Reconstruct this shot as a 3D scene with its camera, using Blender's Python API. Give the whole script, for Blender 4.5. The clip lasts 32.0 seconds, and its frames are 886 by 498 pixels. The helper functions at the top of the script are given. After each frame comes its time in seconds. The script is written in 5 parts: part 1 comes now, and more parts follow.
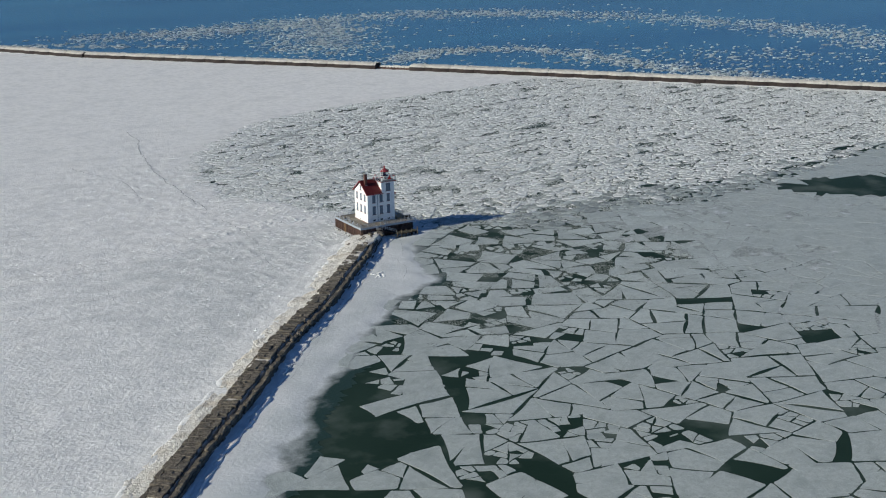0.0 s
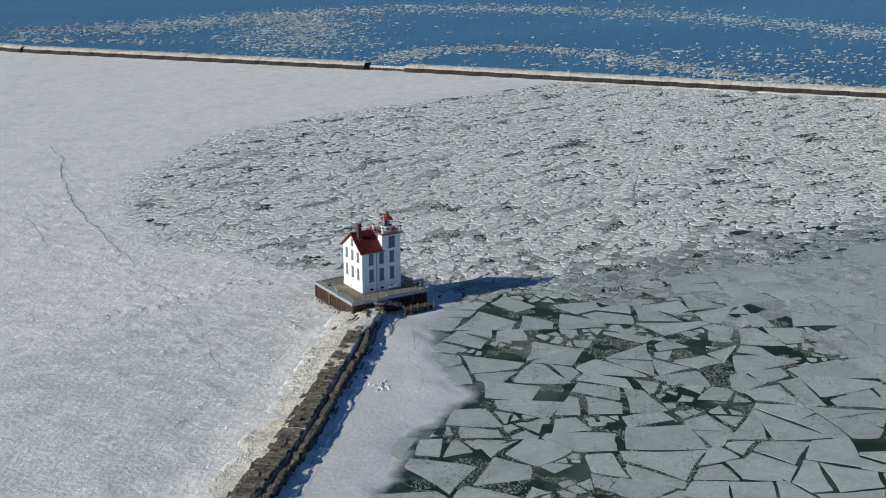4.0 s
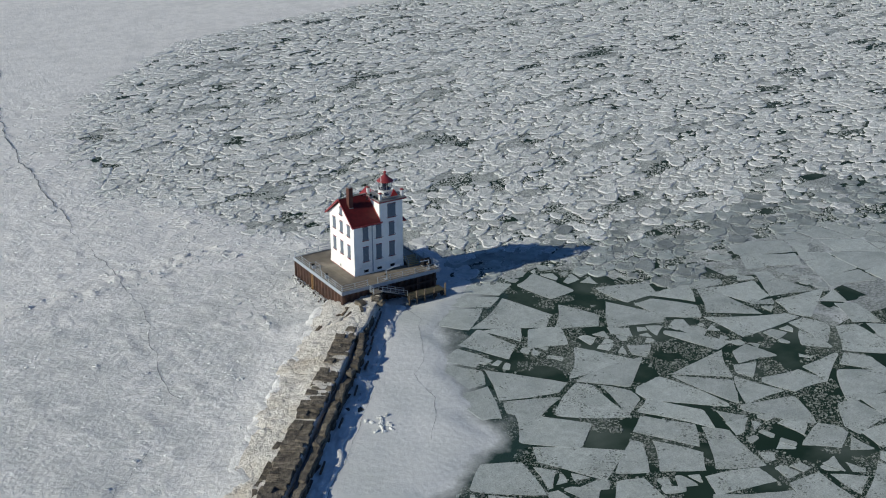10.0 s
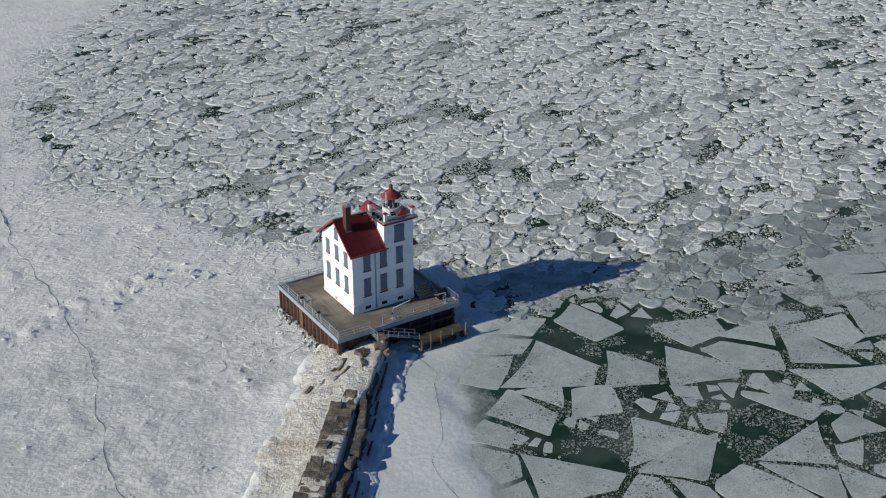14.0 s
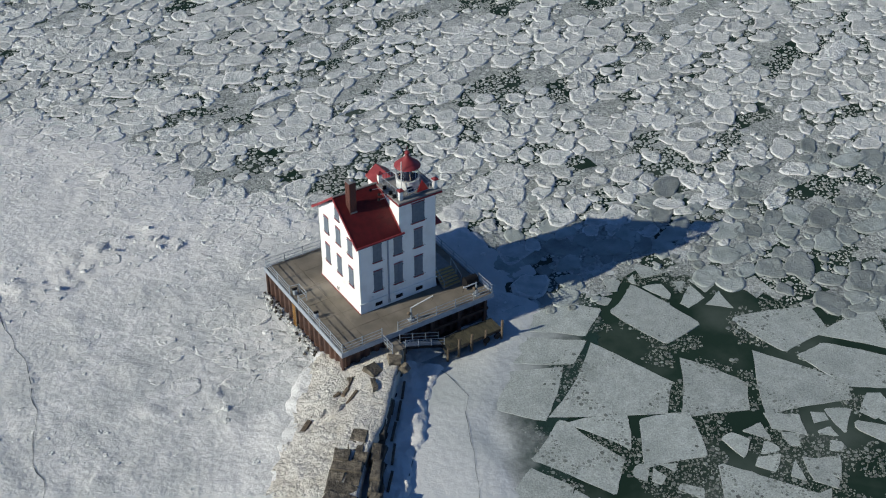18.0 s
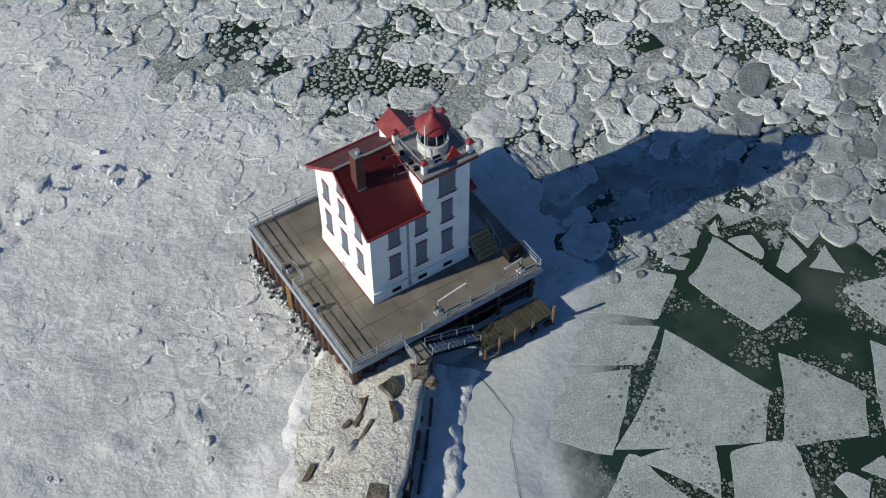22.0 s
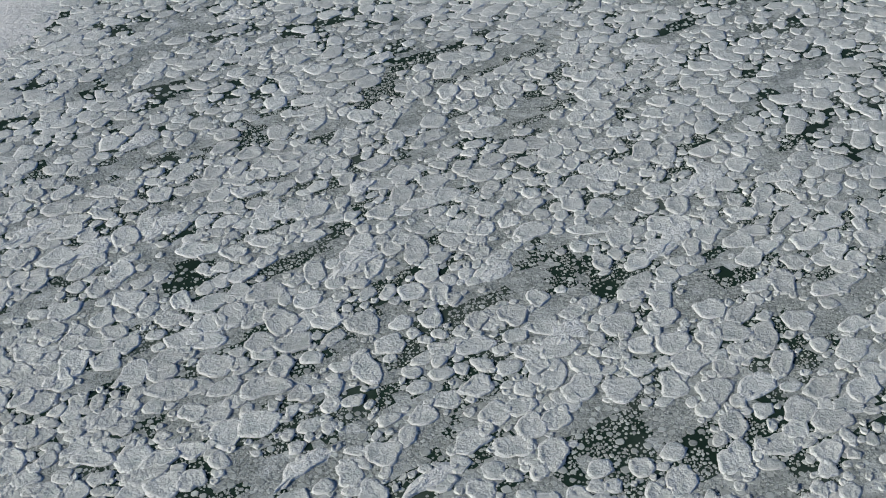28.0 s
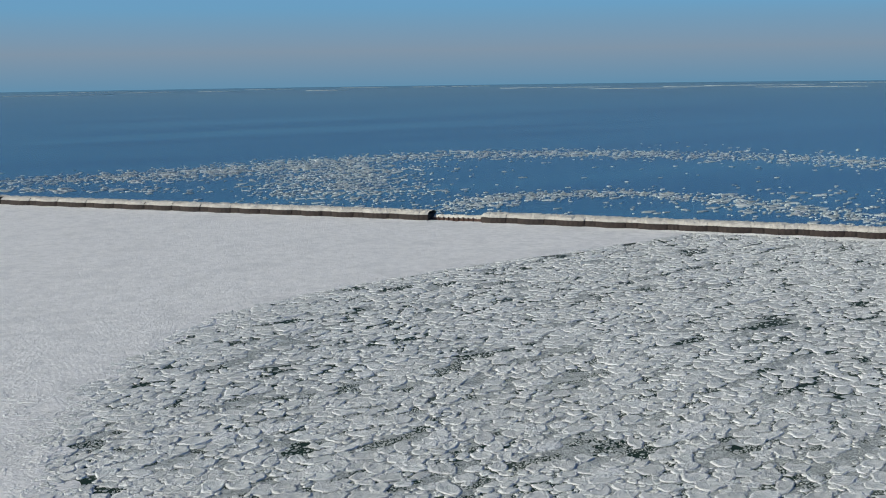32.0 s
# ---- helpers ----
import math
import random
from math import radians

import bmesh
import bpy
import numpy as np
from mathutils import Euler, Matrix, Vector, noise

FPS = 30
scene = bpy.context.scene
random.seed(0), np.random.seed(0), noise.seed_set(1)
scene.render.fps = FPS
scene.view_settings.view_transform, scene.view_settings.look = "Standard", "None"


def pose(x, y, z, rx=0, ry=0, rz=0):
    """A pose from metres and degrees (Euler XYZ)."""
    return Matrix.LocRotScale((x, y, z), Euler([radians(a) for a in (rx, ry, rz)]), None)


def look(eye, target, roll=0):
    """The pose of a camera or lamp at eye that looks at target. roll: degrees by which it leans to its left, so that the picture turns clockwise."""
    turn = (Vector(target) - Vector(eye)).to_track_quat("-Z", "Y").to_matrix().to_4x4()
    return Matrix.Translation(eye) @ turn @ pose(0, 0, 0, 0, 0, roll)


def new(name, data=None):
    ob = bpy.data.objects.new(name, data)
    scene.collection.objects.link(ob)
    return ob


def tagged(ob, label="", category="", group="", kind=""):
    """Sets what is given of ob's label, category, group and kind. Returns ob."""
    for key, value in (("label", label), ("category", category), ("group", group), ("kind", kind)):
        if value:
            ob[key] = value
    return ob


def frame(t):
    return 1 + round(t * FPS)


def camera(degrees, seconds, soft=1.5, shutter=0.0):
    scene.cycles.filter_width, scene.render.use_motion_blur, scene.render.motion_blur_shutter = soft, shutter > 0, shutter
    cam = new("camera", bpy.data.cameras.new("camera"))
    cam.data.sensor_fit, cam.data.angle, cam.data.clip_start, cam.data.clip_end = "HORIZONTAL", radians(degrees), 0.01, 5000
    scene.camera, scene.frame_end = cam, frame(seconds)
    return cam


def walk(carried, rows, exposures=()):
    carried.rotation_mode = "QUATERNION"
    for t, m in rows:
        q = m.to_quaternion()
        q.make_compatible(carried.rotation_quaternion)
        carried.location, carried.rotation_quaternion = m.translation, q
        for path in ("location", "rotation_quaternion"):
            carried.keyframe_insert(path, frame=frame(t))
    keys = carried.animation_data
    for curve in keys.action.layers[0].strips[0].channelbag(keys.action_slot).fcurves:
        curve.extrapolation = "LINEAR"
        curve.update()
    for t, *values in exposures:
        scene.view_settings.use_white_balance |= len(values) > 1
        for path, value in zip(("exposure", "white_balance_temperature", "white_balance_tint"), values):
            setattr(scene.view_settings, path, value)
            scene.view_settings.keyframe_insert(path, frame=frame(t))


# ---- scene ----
PATH = [
    (0, (-159.222, -310.012, 97.027), (-158.236, -308.365, 96.465), -0.89),
    (0.5, (-152.351, -293.490, 94.147), (-151.360, -291.842, 93.598), -0.62),
    (1, (-144.662, -276.520, 91.372), (-143.670, -274.867, 90.837), -0.38),
    (1.5, (-136.697, -259.928, 88.804), (-135.698, -258.282, 88.262), -0.23),
    (2, (-128.996, -244.542, 86.542), (-127.991, -242.902, 85.993), -0.09),
    (2.5, (-122.099, -231.190, 84.688), (-121.091, -229.555, 84.132), -0.01),
    (3, (-116.548, -220.699, 83.343), (-115.537, -219.067, 82.782), -0.07),
    (3.5, (-112.882, -213.897, 82.607), (-111.869, -212.267, 82.045), -0.11),
    (5.5, (-106.051, -200.760, 83.010), (-105.032, -199.132, 82.452), -0.14),
    (6, (-103.693, -196.360, 82.932), (-102.673, -194.733, 82.373), -0.16),
    (6.5, (-101.321, -191.924, 82.853), (-100.300, -190.298, 82.293), -0.17),
    (7, (-98.901, -187.415, 82.780), (-97.879, -185.790, 82.219), -0.18),
    (7.5, (-96.432, -182.825, 82.699), (-95.409, -181.201, 82.137), -0.18),
    (8, (-93.932, -178.155, 82.604), (-92.908, -176.532, 82.041), -0.19),
    (8.5, (-91.418, -173.420, 82.498), (-90.399, -171.809, 81.894), -0.16),
    (9, (-88.892, -168.650, 82.401), (-87.881, -167.053, 81.745), -0.12),
    (9.5, (-86.358, -163.904, 82.322), (-85.356, -162.324, 81.614), -0.07),
    (10, (-83.835, -159.189, 82.278), (-82.843, -157.627, 81.519), -0.06),
    (10.5, (-81.342, -154.490, 82.278), (-80.361, -152.948, 81.467), 0.01),
    (11, (-78.873, -149.792, 82.332), (-77.903, -148.270, 81.470), 0.00),
    (11.5, (-76.392, -145.078, 82.436), (-75.431, -143.573, 81.536), 0.07),
    (12, (-73.904, -140.386, 82.521), (-72.942, -138.882, 81.619), 0.03),
    (12.5, (-71.405, -135.712, 82.551), (-70.443, -134.207, 81.650), 0.04),
    (13, (-68.924, -131.016, 82.513), (-67.961, -129.512, 81.613), 0.09),
    (13.5, (-66.458, -126.291, 82.404), (-65.493, -124.786, 81.506), 0.06),
    (14, (-64.005, -121.558, 82.244), (-63.039, -120.054, 81.348), 0.09),
    (14.5, (-61.579, -116.829, 82.041), (-60.610, -115.324, 81.148), 0.07),
    (16.5, (-52.172, -98.781, 81.075), (-51.199, -97.276, 80.186), -0.05),
    (17, (-50.120, -94.617, 81.172), (-49.172, -93.155, 80.191), 0.03),
    (17.5, (-48.079, -90.457, 81.273), (-47.159, -89.041, 80.200), 0.12),
    (18, (-46.043, -86.315, 81.361), (-45.152, -84.949, 80.204), 0.16),
    (18.5, (-43.992, -82.199, 81.417), (-43.131, -80.884, 80.181), 0.13),
    (19, (-41.867, -78.100, 81.452), (-41.032, -76.829, 80.153), 0.15),
    (19.5, (-39.644, -74.005, 81.480), (-38.809, -72.735, 80.181), 0.04),
    (20, (-37.302, -69.865, 81.506), (-36.477, -68.610, 80.186), 0.10),
    (20.5, (-34.848, -65.611, 81.526), (-34.060, -64.410, 80.134), 0.10),
    (21, (-32.338, -61.232, 81.529), (-31.583, -60.078, 80.080), -0.10),
    (21.5, (-29.799, -56.744, 81.489), (-29.073, -55.631, 79.994), -0.23),
    (22, (-27.241, -52.190, 81.376), (-26.543, -51.119, 79.838), -0.31),
    (22.5, (-24.684, -47.599, 81.174), (-24.008, -46.561, 79.604), -0.42),
    (23, (-22.158, -42.990, 80.907), (-21.494, -41.970, 79.320), -0.38),
    (23.5, (-19.695, -38.412, 80.620), (-19.026, -37.385, 79.039), -0.42),
    (24, (-17.323, -33.916, 80.355), (-16.638, -32.868, 78.795), -0.32),
    (24.5, (-15.401, -30.045, 80.303), (-14.697, -28.970, 78.770), -0.28),
    (25, (-13.867, -26.545, 80.350), (-13.140, -25.439, 78.851), -0.29),
    (25.5, (-12.482, -23.231, 80.312), (-11.728, -22.084, 78.856), -0.19),
    (26, (-11.206, -20.076, 80.249), (-10.428, -18.892, 78.838), -0.18),
    (26.5, (-11.916, -20.095, 82.500), (-11.117, -18.866, 81.140), 0.00),
    (28.5, (-20.704, -32.635, 91.000), (-19.824, -31.188, 89.936), -0.40),
    (29, (-25.571, -38.398, 91.500), (-24.667, -36.895, 90.540), 0.40),
    (29.5, (-30.641, -45.094, 90.000), (-29.714, -43.540, 89.147), 0.00),
    (30, (-35.564, -51.762, 86.500), (-34.616, -50.159, 85.772), -1.60),
    (30.5, (-40.384, -58.426, 81.000), (-39.419, -56.787, 80.380), -1.60),
    (31, (-44.662, -64.178, 74.000), (-43.684, -62.509, 73.491), -1.20),
    (31.5, (-48.948, -69.872, 66.500), (-47.956, -68.182, 66.101), -0.80),
    (32, (-52.744, -74.679, 59.000), (-51.743, -72.973, 58.701), -0.80),
]
cam = camera(40.99, 32.0, soft=1.1)
walk(cam, [(t, look(eye, target, roll)) for t, eye, target, roll in PATH], exposures=[(0.0, 0.34, 6800, 4), (9.0, 0.28, 6800, 4), (14.0, 0.27, 6800, 4), (20.0, 0.34, 6800, 4), (24.0, 0.39, 6800, 4), (26.5, 0.32, 6800, 4), (30.0, 0.22, 6800, 4), (32.0, 0.33, 6800, 4)])

# ---- light ----
SUN_TO = Vector((-0.892, 0.128, 0.434)).normalized()
world = bpy.data.worlds.new("world")
scene.world = world
world.use_nodes = True
wn = world.node_tree
sky = wn.nodes.new("ShaderNodeTexSky")
sky.sky_type = "NISHITA"
sky.sun_disc = False
sky.sun_elevation = math.asin(SUN_TO.z)
sky.sun_rotation = math.atan2(SUN_TO.x, SUN_TO.y)
sky.altitude, sky.air_density, sky.dust_density, sky.ozone_density = 2500, 0.75, 0.0, 8.0
wn.links.new(sky.outputs[0], wn.nodes["Background"].inputs[0])
wn.nodes["Background"].inputs[1].default_value = 0.08
sun_data = bpy.data.lights.new("sun", "SUN")
sun_data.energy, sun_data.angle, sun_data.color = 3.3, radians(0.53), (1.0, 0.95, 0.87)
sun = new("sun", sun_data)
sun.matrix_world = look((0, 0, 60), Vector((0, 0, 60)) - SUN_TO)


# ---- materials ----
def material(name, colour, second=None, scale=2.0, rough=0.8, bump=0.0, bump_scale=8.0, metal=0.0,
             fine=0.0, random_value=0.0, stain=None, stain_scale=0.3, island=0.0, specular=0.5, cell=0.0, cell_bump=0.0, ridge=(0.8, 0.8, 0.8), thin=None, streak=None):
    """Base colour mixed at two scales by noise, with bump; random_value varies pieces by object, island by island."""
    m = bpy.data.materials.new(name)
    m.use_nodes = True
    t = m.node_tree
    n, link = t.nodes, t.links.new
    b = n["Principled BSDF"]
    b.inputs["Roughness"].default_value, b.inputs["Metallic"].default_value = rough, metal
    b.inputs["Specular IOR Level"].default_value = specular
    co = n.new("ShaderNodeNewGeometry").outputs["Position"]

    def noise_at(s, detail=5.0, roughness=0.5):
        k = n.new("ShaderNodeTexNoise")
        k.inputs["Roughness"].default_value = roughness
        k.inputs["Scale"].default_value, k.inputs["Detail"].default_value = s, detail
        link(co, k.inputs["Vector"])
        return k.outputs["Fac"]

    def ramp(value, lo, hi):
        r = n.new("ShaderNodeMapRange")
        r.inputs["From Min"].default_value, r.inputs["From Max"].default_value = lo, hi
        link(value, r.inputs["Value"])
        return r.outputs["Result"]

    def mix(fac, a, c, kind="MIX"):
        k = n.new("ShaderNodeMix")
        k.data_type, k.blend_type = "RGBA", kind
        for socket, v in ((k.inputs[0], fac), (k.inputs[6], a), (k.inputs[7], c)):
            if isinstance(v, (tuple, float, int)):
                socket.default_value = (*v, 1) if isinstance(v, tuple) else v
            else:
                link(v, socket)
        return k.outputs[2]

    out = mix(ramp(noise_at(scale), 0.35, 0.65), colour, second or tuple(c * 0.8 for c in colour))
    if stain:
        out = mix(ramp(noise_at(stain_scale, 8.0), 0.5, 0.72), out, stain)
    if thin:
        # ice thins out to bare water, in clouds
        attr = n.new("ShaderNodeAttribute")
        attr.attribute_name = "thin"
        cloud = n.new("ShaderNodeMath")
        cloud.operation = "MULTIPLY_ADD"
        cloud.inputs[1].default_value = 1.3
        link(noise_at(0.16, 7.0, 0.6), cloud.inputs[0])
        link(attr.outputs["Fac"], cloud.inputs[2])
        out = mix(ramp(cloud.outputs[0], 0.95, 1.55), out, thin)
    if streak:
        # long calm lanes on open water
        lane = n.new("ShaderNodeMapping")
        lane.inputs["Rotation"].default_value = (0.0, 0.0, 0.52)
        lane.inputs["Scale"].default_value = (0.0012, 0.009, 1.0)
        link(co, lane.inputs["Vector"])
        band = n.new("ShaderNodeTexNoise")
        band.inputs["Scale"].default_value, band.inputs["Detail"].default_value = 1.0, 6.0
        link(lane.outputs[0], band.inputs["Vector"])
        out = mix(ramp(band.outputs["Fac"], 0.42, 0.68), out, streak)
    if cell:
        # frozen-in plates: ragged ridges between cells, broken up by noise
        warp = n.new("ShaderNodeVectorMath")
        warp.operation = "MULTIPLY_ADD"
        field = n.new("ShaderNodeTexNoise")
        field.inputs["Scale"].default_value, field.inputs["Detail"].default_value = cell * 2.5, 4.0
        link(co, field.inputs["Vector"])
        link(field.outputs["Color"], warp.inputs[0])
        warp.inputs[1].default_value = (0.9 / cell, 0.9 / cell, 0.9 / cell)
        link(co, warp.inputs[2])
        vor = n.new("ShaderNodeTexVoronoi")
        vor.feature = "DISTANCE_TO_EDGE"
        vor.inputs["Scale"].default_value = cell
        link(warp.outputs[0], vor.inputs["Vector"])
        edge = n.new("ShaderNodeMath")
        edge.operation = "MULTIPLY"
        link(ramp(vor.outputs["Distance"], 0.22, 0.0), edge.inputs[0])
        link(ramp(noise_at(cell * 0.35, 3.0), 0.42, 0.62), edge.inputs[1])
        out = mix(edge.outputs[0], out, ridge)
    if fine:
        out = mix(fine, out, mix(ramp(noise_at(bump_scale, 3.0), 0.3, 0.7), (0.0, 0.0, 0.0), (1.0, 1.0, 1.0)), "OVERLAY")
    if random_value or island:
        src = n.new("ShaderNodeObjectInfo").outputs["Random"] if random_value else n.new("ShaderNodeNewGeometry").outputs["Random Per Island"]
        amount = random_value or island
        hsv = n.new("ShaderNodeHueSaturation")
        r = n.new("ShaderNodeMapRange")
        r.inputs["To Min"].default_value, r.inputs["To Max"].default_value = 1 - amount, 1 + amount
        link(src, r.inputs["Value"])
        link(r.outputs["Result"], hsv.inputs["Value"])
        link(out, hsv.inputs["Color"])
        out = hsv.outputs["Color"]
    link(out, b.inputs["Base Color"])
    if bump:
        k = n.new("ShaderNodeBump")
        k.inputs["Strength"].default_value, k.inputs["Distance"].default_value = bump, 1.0 / bump_scale
        link(noise_at(bump_scale, 8.0, 0.62), k.inputs["Height"])
        if cell:
            k2 = n.new("ShaderNodeBump")
            k2.inputs["Strength"].default_value, k2.inputs["Distance"].default_value = cell_bump, 0.35
            link(edge.outputs[0], k2.inputs["Height"])
            link(k2.outputs["Normal"], k.inputs["Normal"])
        link(k.outputs["Normal"], b.inputs["Normal"])
    return m


M = {}
M["snow"] = material("packed_snow", (0.80, 0.80, 0.785), (0.66, 0.668, 0.66), 0.30, 0.85, 0.40, 1.1, stain=(0.64, 0.65, 0.645), stain_scale=0.07, thin=(0.56, 0.58, 0.575), cell=0.33, cell_bump=0.09, ridge=(0.80, 0.80, 0.79))
M["water"] = material("lake_water", (0.004, 0.064, 0.140), (0.008, 0.084, 0.168), 0.004, 0.22, 0.10, 0.9, specular=0.16, stain=(0.020, 0.117, 0.196), stain_scale=0.0015, streak=(0.030, 0.147, 0.235))
M["harbour"] = material("harbour_water", (0.016, 0.033, 0.024), (0.024, 0.045, 0.034), 0.05, 0.5, 0.06, 1.2, stain=(0.10, 0.125, 0.11), stain_scale=0.07, specular=0.02)
M["slush"] = material("grey_slush", (0.44, 0.465, 0.45), (0.17, 0.19, 0.175), 2.2, 0.6, 0.9, 2.6, stain=(0.66, 0.69, 0.69), stain_scale=0.22)
M["pancake"] = material("pancake_ice", (0.70, 0.715, 0.70), (0.54, 0.565, 0.55), 0.9, 0.8, 0.8, 2.4, island=0.12, stain=(0.46, 0.505, 0.49), stain_scale=0.5)
M["rim"] = material("crushed_snow_rim", (0.82, 0.83, 0.82), (0.64, 0.66, 0.648), 1.3, 0.85, 0.95, 2.0, island=0.14)
M["grey_disc"] = material("wet_grey_pancake", (0.35, 0.385, 0.37), (0.24, 0.27, 0.257), 0.5, 0.5, 0.6, 3.0, island=0.3, stain=(0.42, 0.455, 0.44), stain_scale=0.3)
M["brash"] = material("brash_ice", (0.50, 0.527, 0.505), (0.34, 0.363, 0.343), 1.0, 0.6, 0.4, 5.0, island=0.3)
M["brash_thin"] = material("thin_brash_ice", (0.27, 0.297, 0.275), (0.14, 0.16, 0.145), 1.0, 0.6, 0.4, 5.0, island=0.4)
M["floe"] = material("thin_floe_ice", (0.475, 0.515, 0.49), (0.39, 0.428, 0.405), 0.9, 0.5, 0.5, 6.5, random_value=0.10, fine=0.30, stain=(0.33, 0.365, 0.345), stain_scale=0.22)
M["floe_edge"] = material("floe_edge_snow", (0.48, 0.505, 0.48), (0.39, 0.415, 0.39), 1.5, 0.7, 0.4, 6.0)
M["crack"] = material("open_crack", (0.07, 0.09, 0.10), (0.13, 0.15, 0.16), 1.0, 0.5)
M["lake_bit"] = material("drift_ice_bits", (0.60, 0.64, 0.63), (0.36, 0.41, 0.40), 0.2, 0.7, island=0.3)
M["shelf"] = material("shore_ice", (0.68, 0.70, 0.70), (0.57, 0.60, 0.60), 0.10, 0.6, 0.20, 1.2, stain=(0.47, 0.51, 0.50), stain_scale=0.045, thin=(0.014, 0.038, 0.026))
M["white_wall"] = material("painted_stucco", (0.92, 0.92, 0.90), (0.87, 0.87, 0.85), 1.2, 0.7, 0.15, 30.0, stain=(0.78, 0.775, 0.74), stain_scale=0.5)
M["red"] = material("red_roof_paint", (0.105, 0.012, 0.014), (0.070, 0.010, 0.011), 1.5, 0.5, 0.15, 12.0, specular=0.3)
M["red_trim"] = material("red_trim_paint", (0.255, 0.026, 0.034), (0.19, 0.022, 0.028), 2.0, 0.6, stain=(0.30, 0.05, 0.055), stain_scale=0.9)
M["shutter"] = material("blue_grey_shutter", (0.165, 0.20, 0.25), (0.13, 0.165, 0.21), 3.0, 0.55)
M["deck"] = material("concrete_deck", (0.205, 0.178, 0.142), (0.15, 0.132, 0.105), 0.6, 0.85, 0.2, 20.0, stain=(0.27, 0.24, 0.20), stain_scale=0.25)
M["pile"] = material("rusty_sheet_pile", (0.10, 0.05, 0.035), (0.05, 0.028, 0.022), 1.2, 0.75, 0.3, 8.0)
M["stone"] = material("breakwater_stone", (0.22, 0.188, 0.143), (0.10, 0.086, 0.066), 1.6, 0.85, 0.9, 2.5, random_value=0.3, stain=(0.03, 0.026, 0.022), stain_scale=0.9)
M["brick"] = material("brown_brick", (0.125, 0.045, 0.034), (0.08, 0.032, 0.026), 6.0, 0.85, 0.4, 20.0)
M["cap"] = material("dirty_snow_cap", (0.66, 0.635, 0.58), (0.52, 0.49, 0.43), 0.4, 0.9, 0.8, 1.2, stain=(0.58, 0.56, 0.51), stain_scale=0.2)
M["outer_pile"] = material("black_rust_pile", (0.040, 0.027, 0.023), (0.022, 0.016, 0.014), 0.9, 0.8, 0.3, 6.0)
M["plank"] = material("weathered_planks", (0.085, 0.078, 0.048), (0.055, 0.052, 0.036), 1.5, 0.85, 0.3, 12.0, random_value=0.2)
M["grey_steel"] = material("painted_steel_fascia", (0.36, 0.40, 0.45), (0.29, 0.33, 0.38), 2.0, 0.5)
# black of gear and panes; on the crib core it paints shade
M["dark"] = material("black_gear_and_shade", (0.012, 0.012, 0.014), (0.018, 0.018, 0.02), 2.0, 0.7, specular=0.12)
M["grey_floor"] = material("grey_gallery_floor", (0.26, 0.255, 0.25), (0.20, 0.20, 0.195), 1.5, 0.7)
M["white_metal"] = material("white_painted_metal", (0.80, 0.80, 0.79), (0.72, 0.72, 0.70), 2.0, 0.45)
M["bright_red"] = material("red_daymark", (0.70, 0.03, 0.02), (0.62, 0.025, 0.02), 3.0, 0.5)
M["yellow"] = material("yellow_nosing", (0.42, 0.22, 0.07), (0.30, 0.16, 0.05), 3.0, 0.6)
M["tread"] = material("worn_stair_tread", (0.58, 0.38, 0.16), (0.42, 0.27, 0.11), 3.0, 0.7)
M["panel"] = material("solar_cells", (0.012, 0.016, 0.035), (0.018, 0.022, 0.045), 6.0, 0.15)
M["timber"] = material("old_timber", (0.17, 0.13, 0.09), (0.085, 0.065, 0.045), 2.5, 0.85, 0.5, 8.0, random_value=0.25)
# darker stone; on the lee wall the shade is in this colour
M["stone_dark"] = material("dark_stone_and_shade", (0.09, 0.078, 0.062), (0.05, 0.044, 0.037), 1.3, 0.8, 0.6, 3.0, random_value=0.3)
M["rail"] = material("galvanised_rail", (0.42, 0.46, 0.50), (0.34, 0.38, 0.42), 4.0, 0.45, metal=0.3)
M["tan_snow"] = material("dirty_snow", (0.76, 0.735, 0.68), (0.60, 0.57, 0.51), 0.5, 0.85, 1.0, 1.7, stain=(0.56, 0.50, 0.41), stain_scale=0.14)


def glass():
    m = bpy.data.materials.new("lantern_glass")
    m.use_nodes = True
    b = m.node_tree.nodes["Principled BSDF"]
    b.inputs["Base Color"].default_value = (0.9, 0.95, 0.95, 1)
    b.inputs["Roughness"].default_value = 0.02
    b.inputs["Transmission Weight"].default_value = 1.0
    b.inputs["IOR"].default_value = 1.1
    return m


M["glass"] = glass()


# ---- mesh helpers ----
def part(name, bm, material_, parent=None, label="", smooth=False):
    me = bpy.data.meshes.new(name)
    bm.to_mesh(me)
    bm.free()
    me.materials.append(material_)
    if smooth:
        me.polygons.foreach_set("use_smooth", [True] * len(me.polygons))
    ob = new(name, me)
    ob.parent = parent
    if label:
        ob["label"] = label
    return ob


def raw(name, verts, faces, material_, parent=None, label="", slots=None):
    me = bpy.data.meshes.new(name)
    me.from_pydata(verts, [], faces)
    for one in material_ if isinstance(material_, (list, tuple)) else (material_,):
        me.materials.append(one)
    if slots:
        me.polygons.foreach_set("material_index", slots)
    ob = new(name, me)
    ob.parent = parent
    if label:
        ob["label"] = label
    return ob


def thing(name, label, category, at=(0, 0, 0), group="", kind=""):
    ob = new(name)
    ob.location = at
    return tagged(ob, label, category, group, kind)


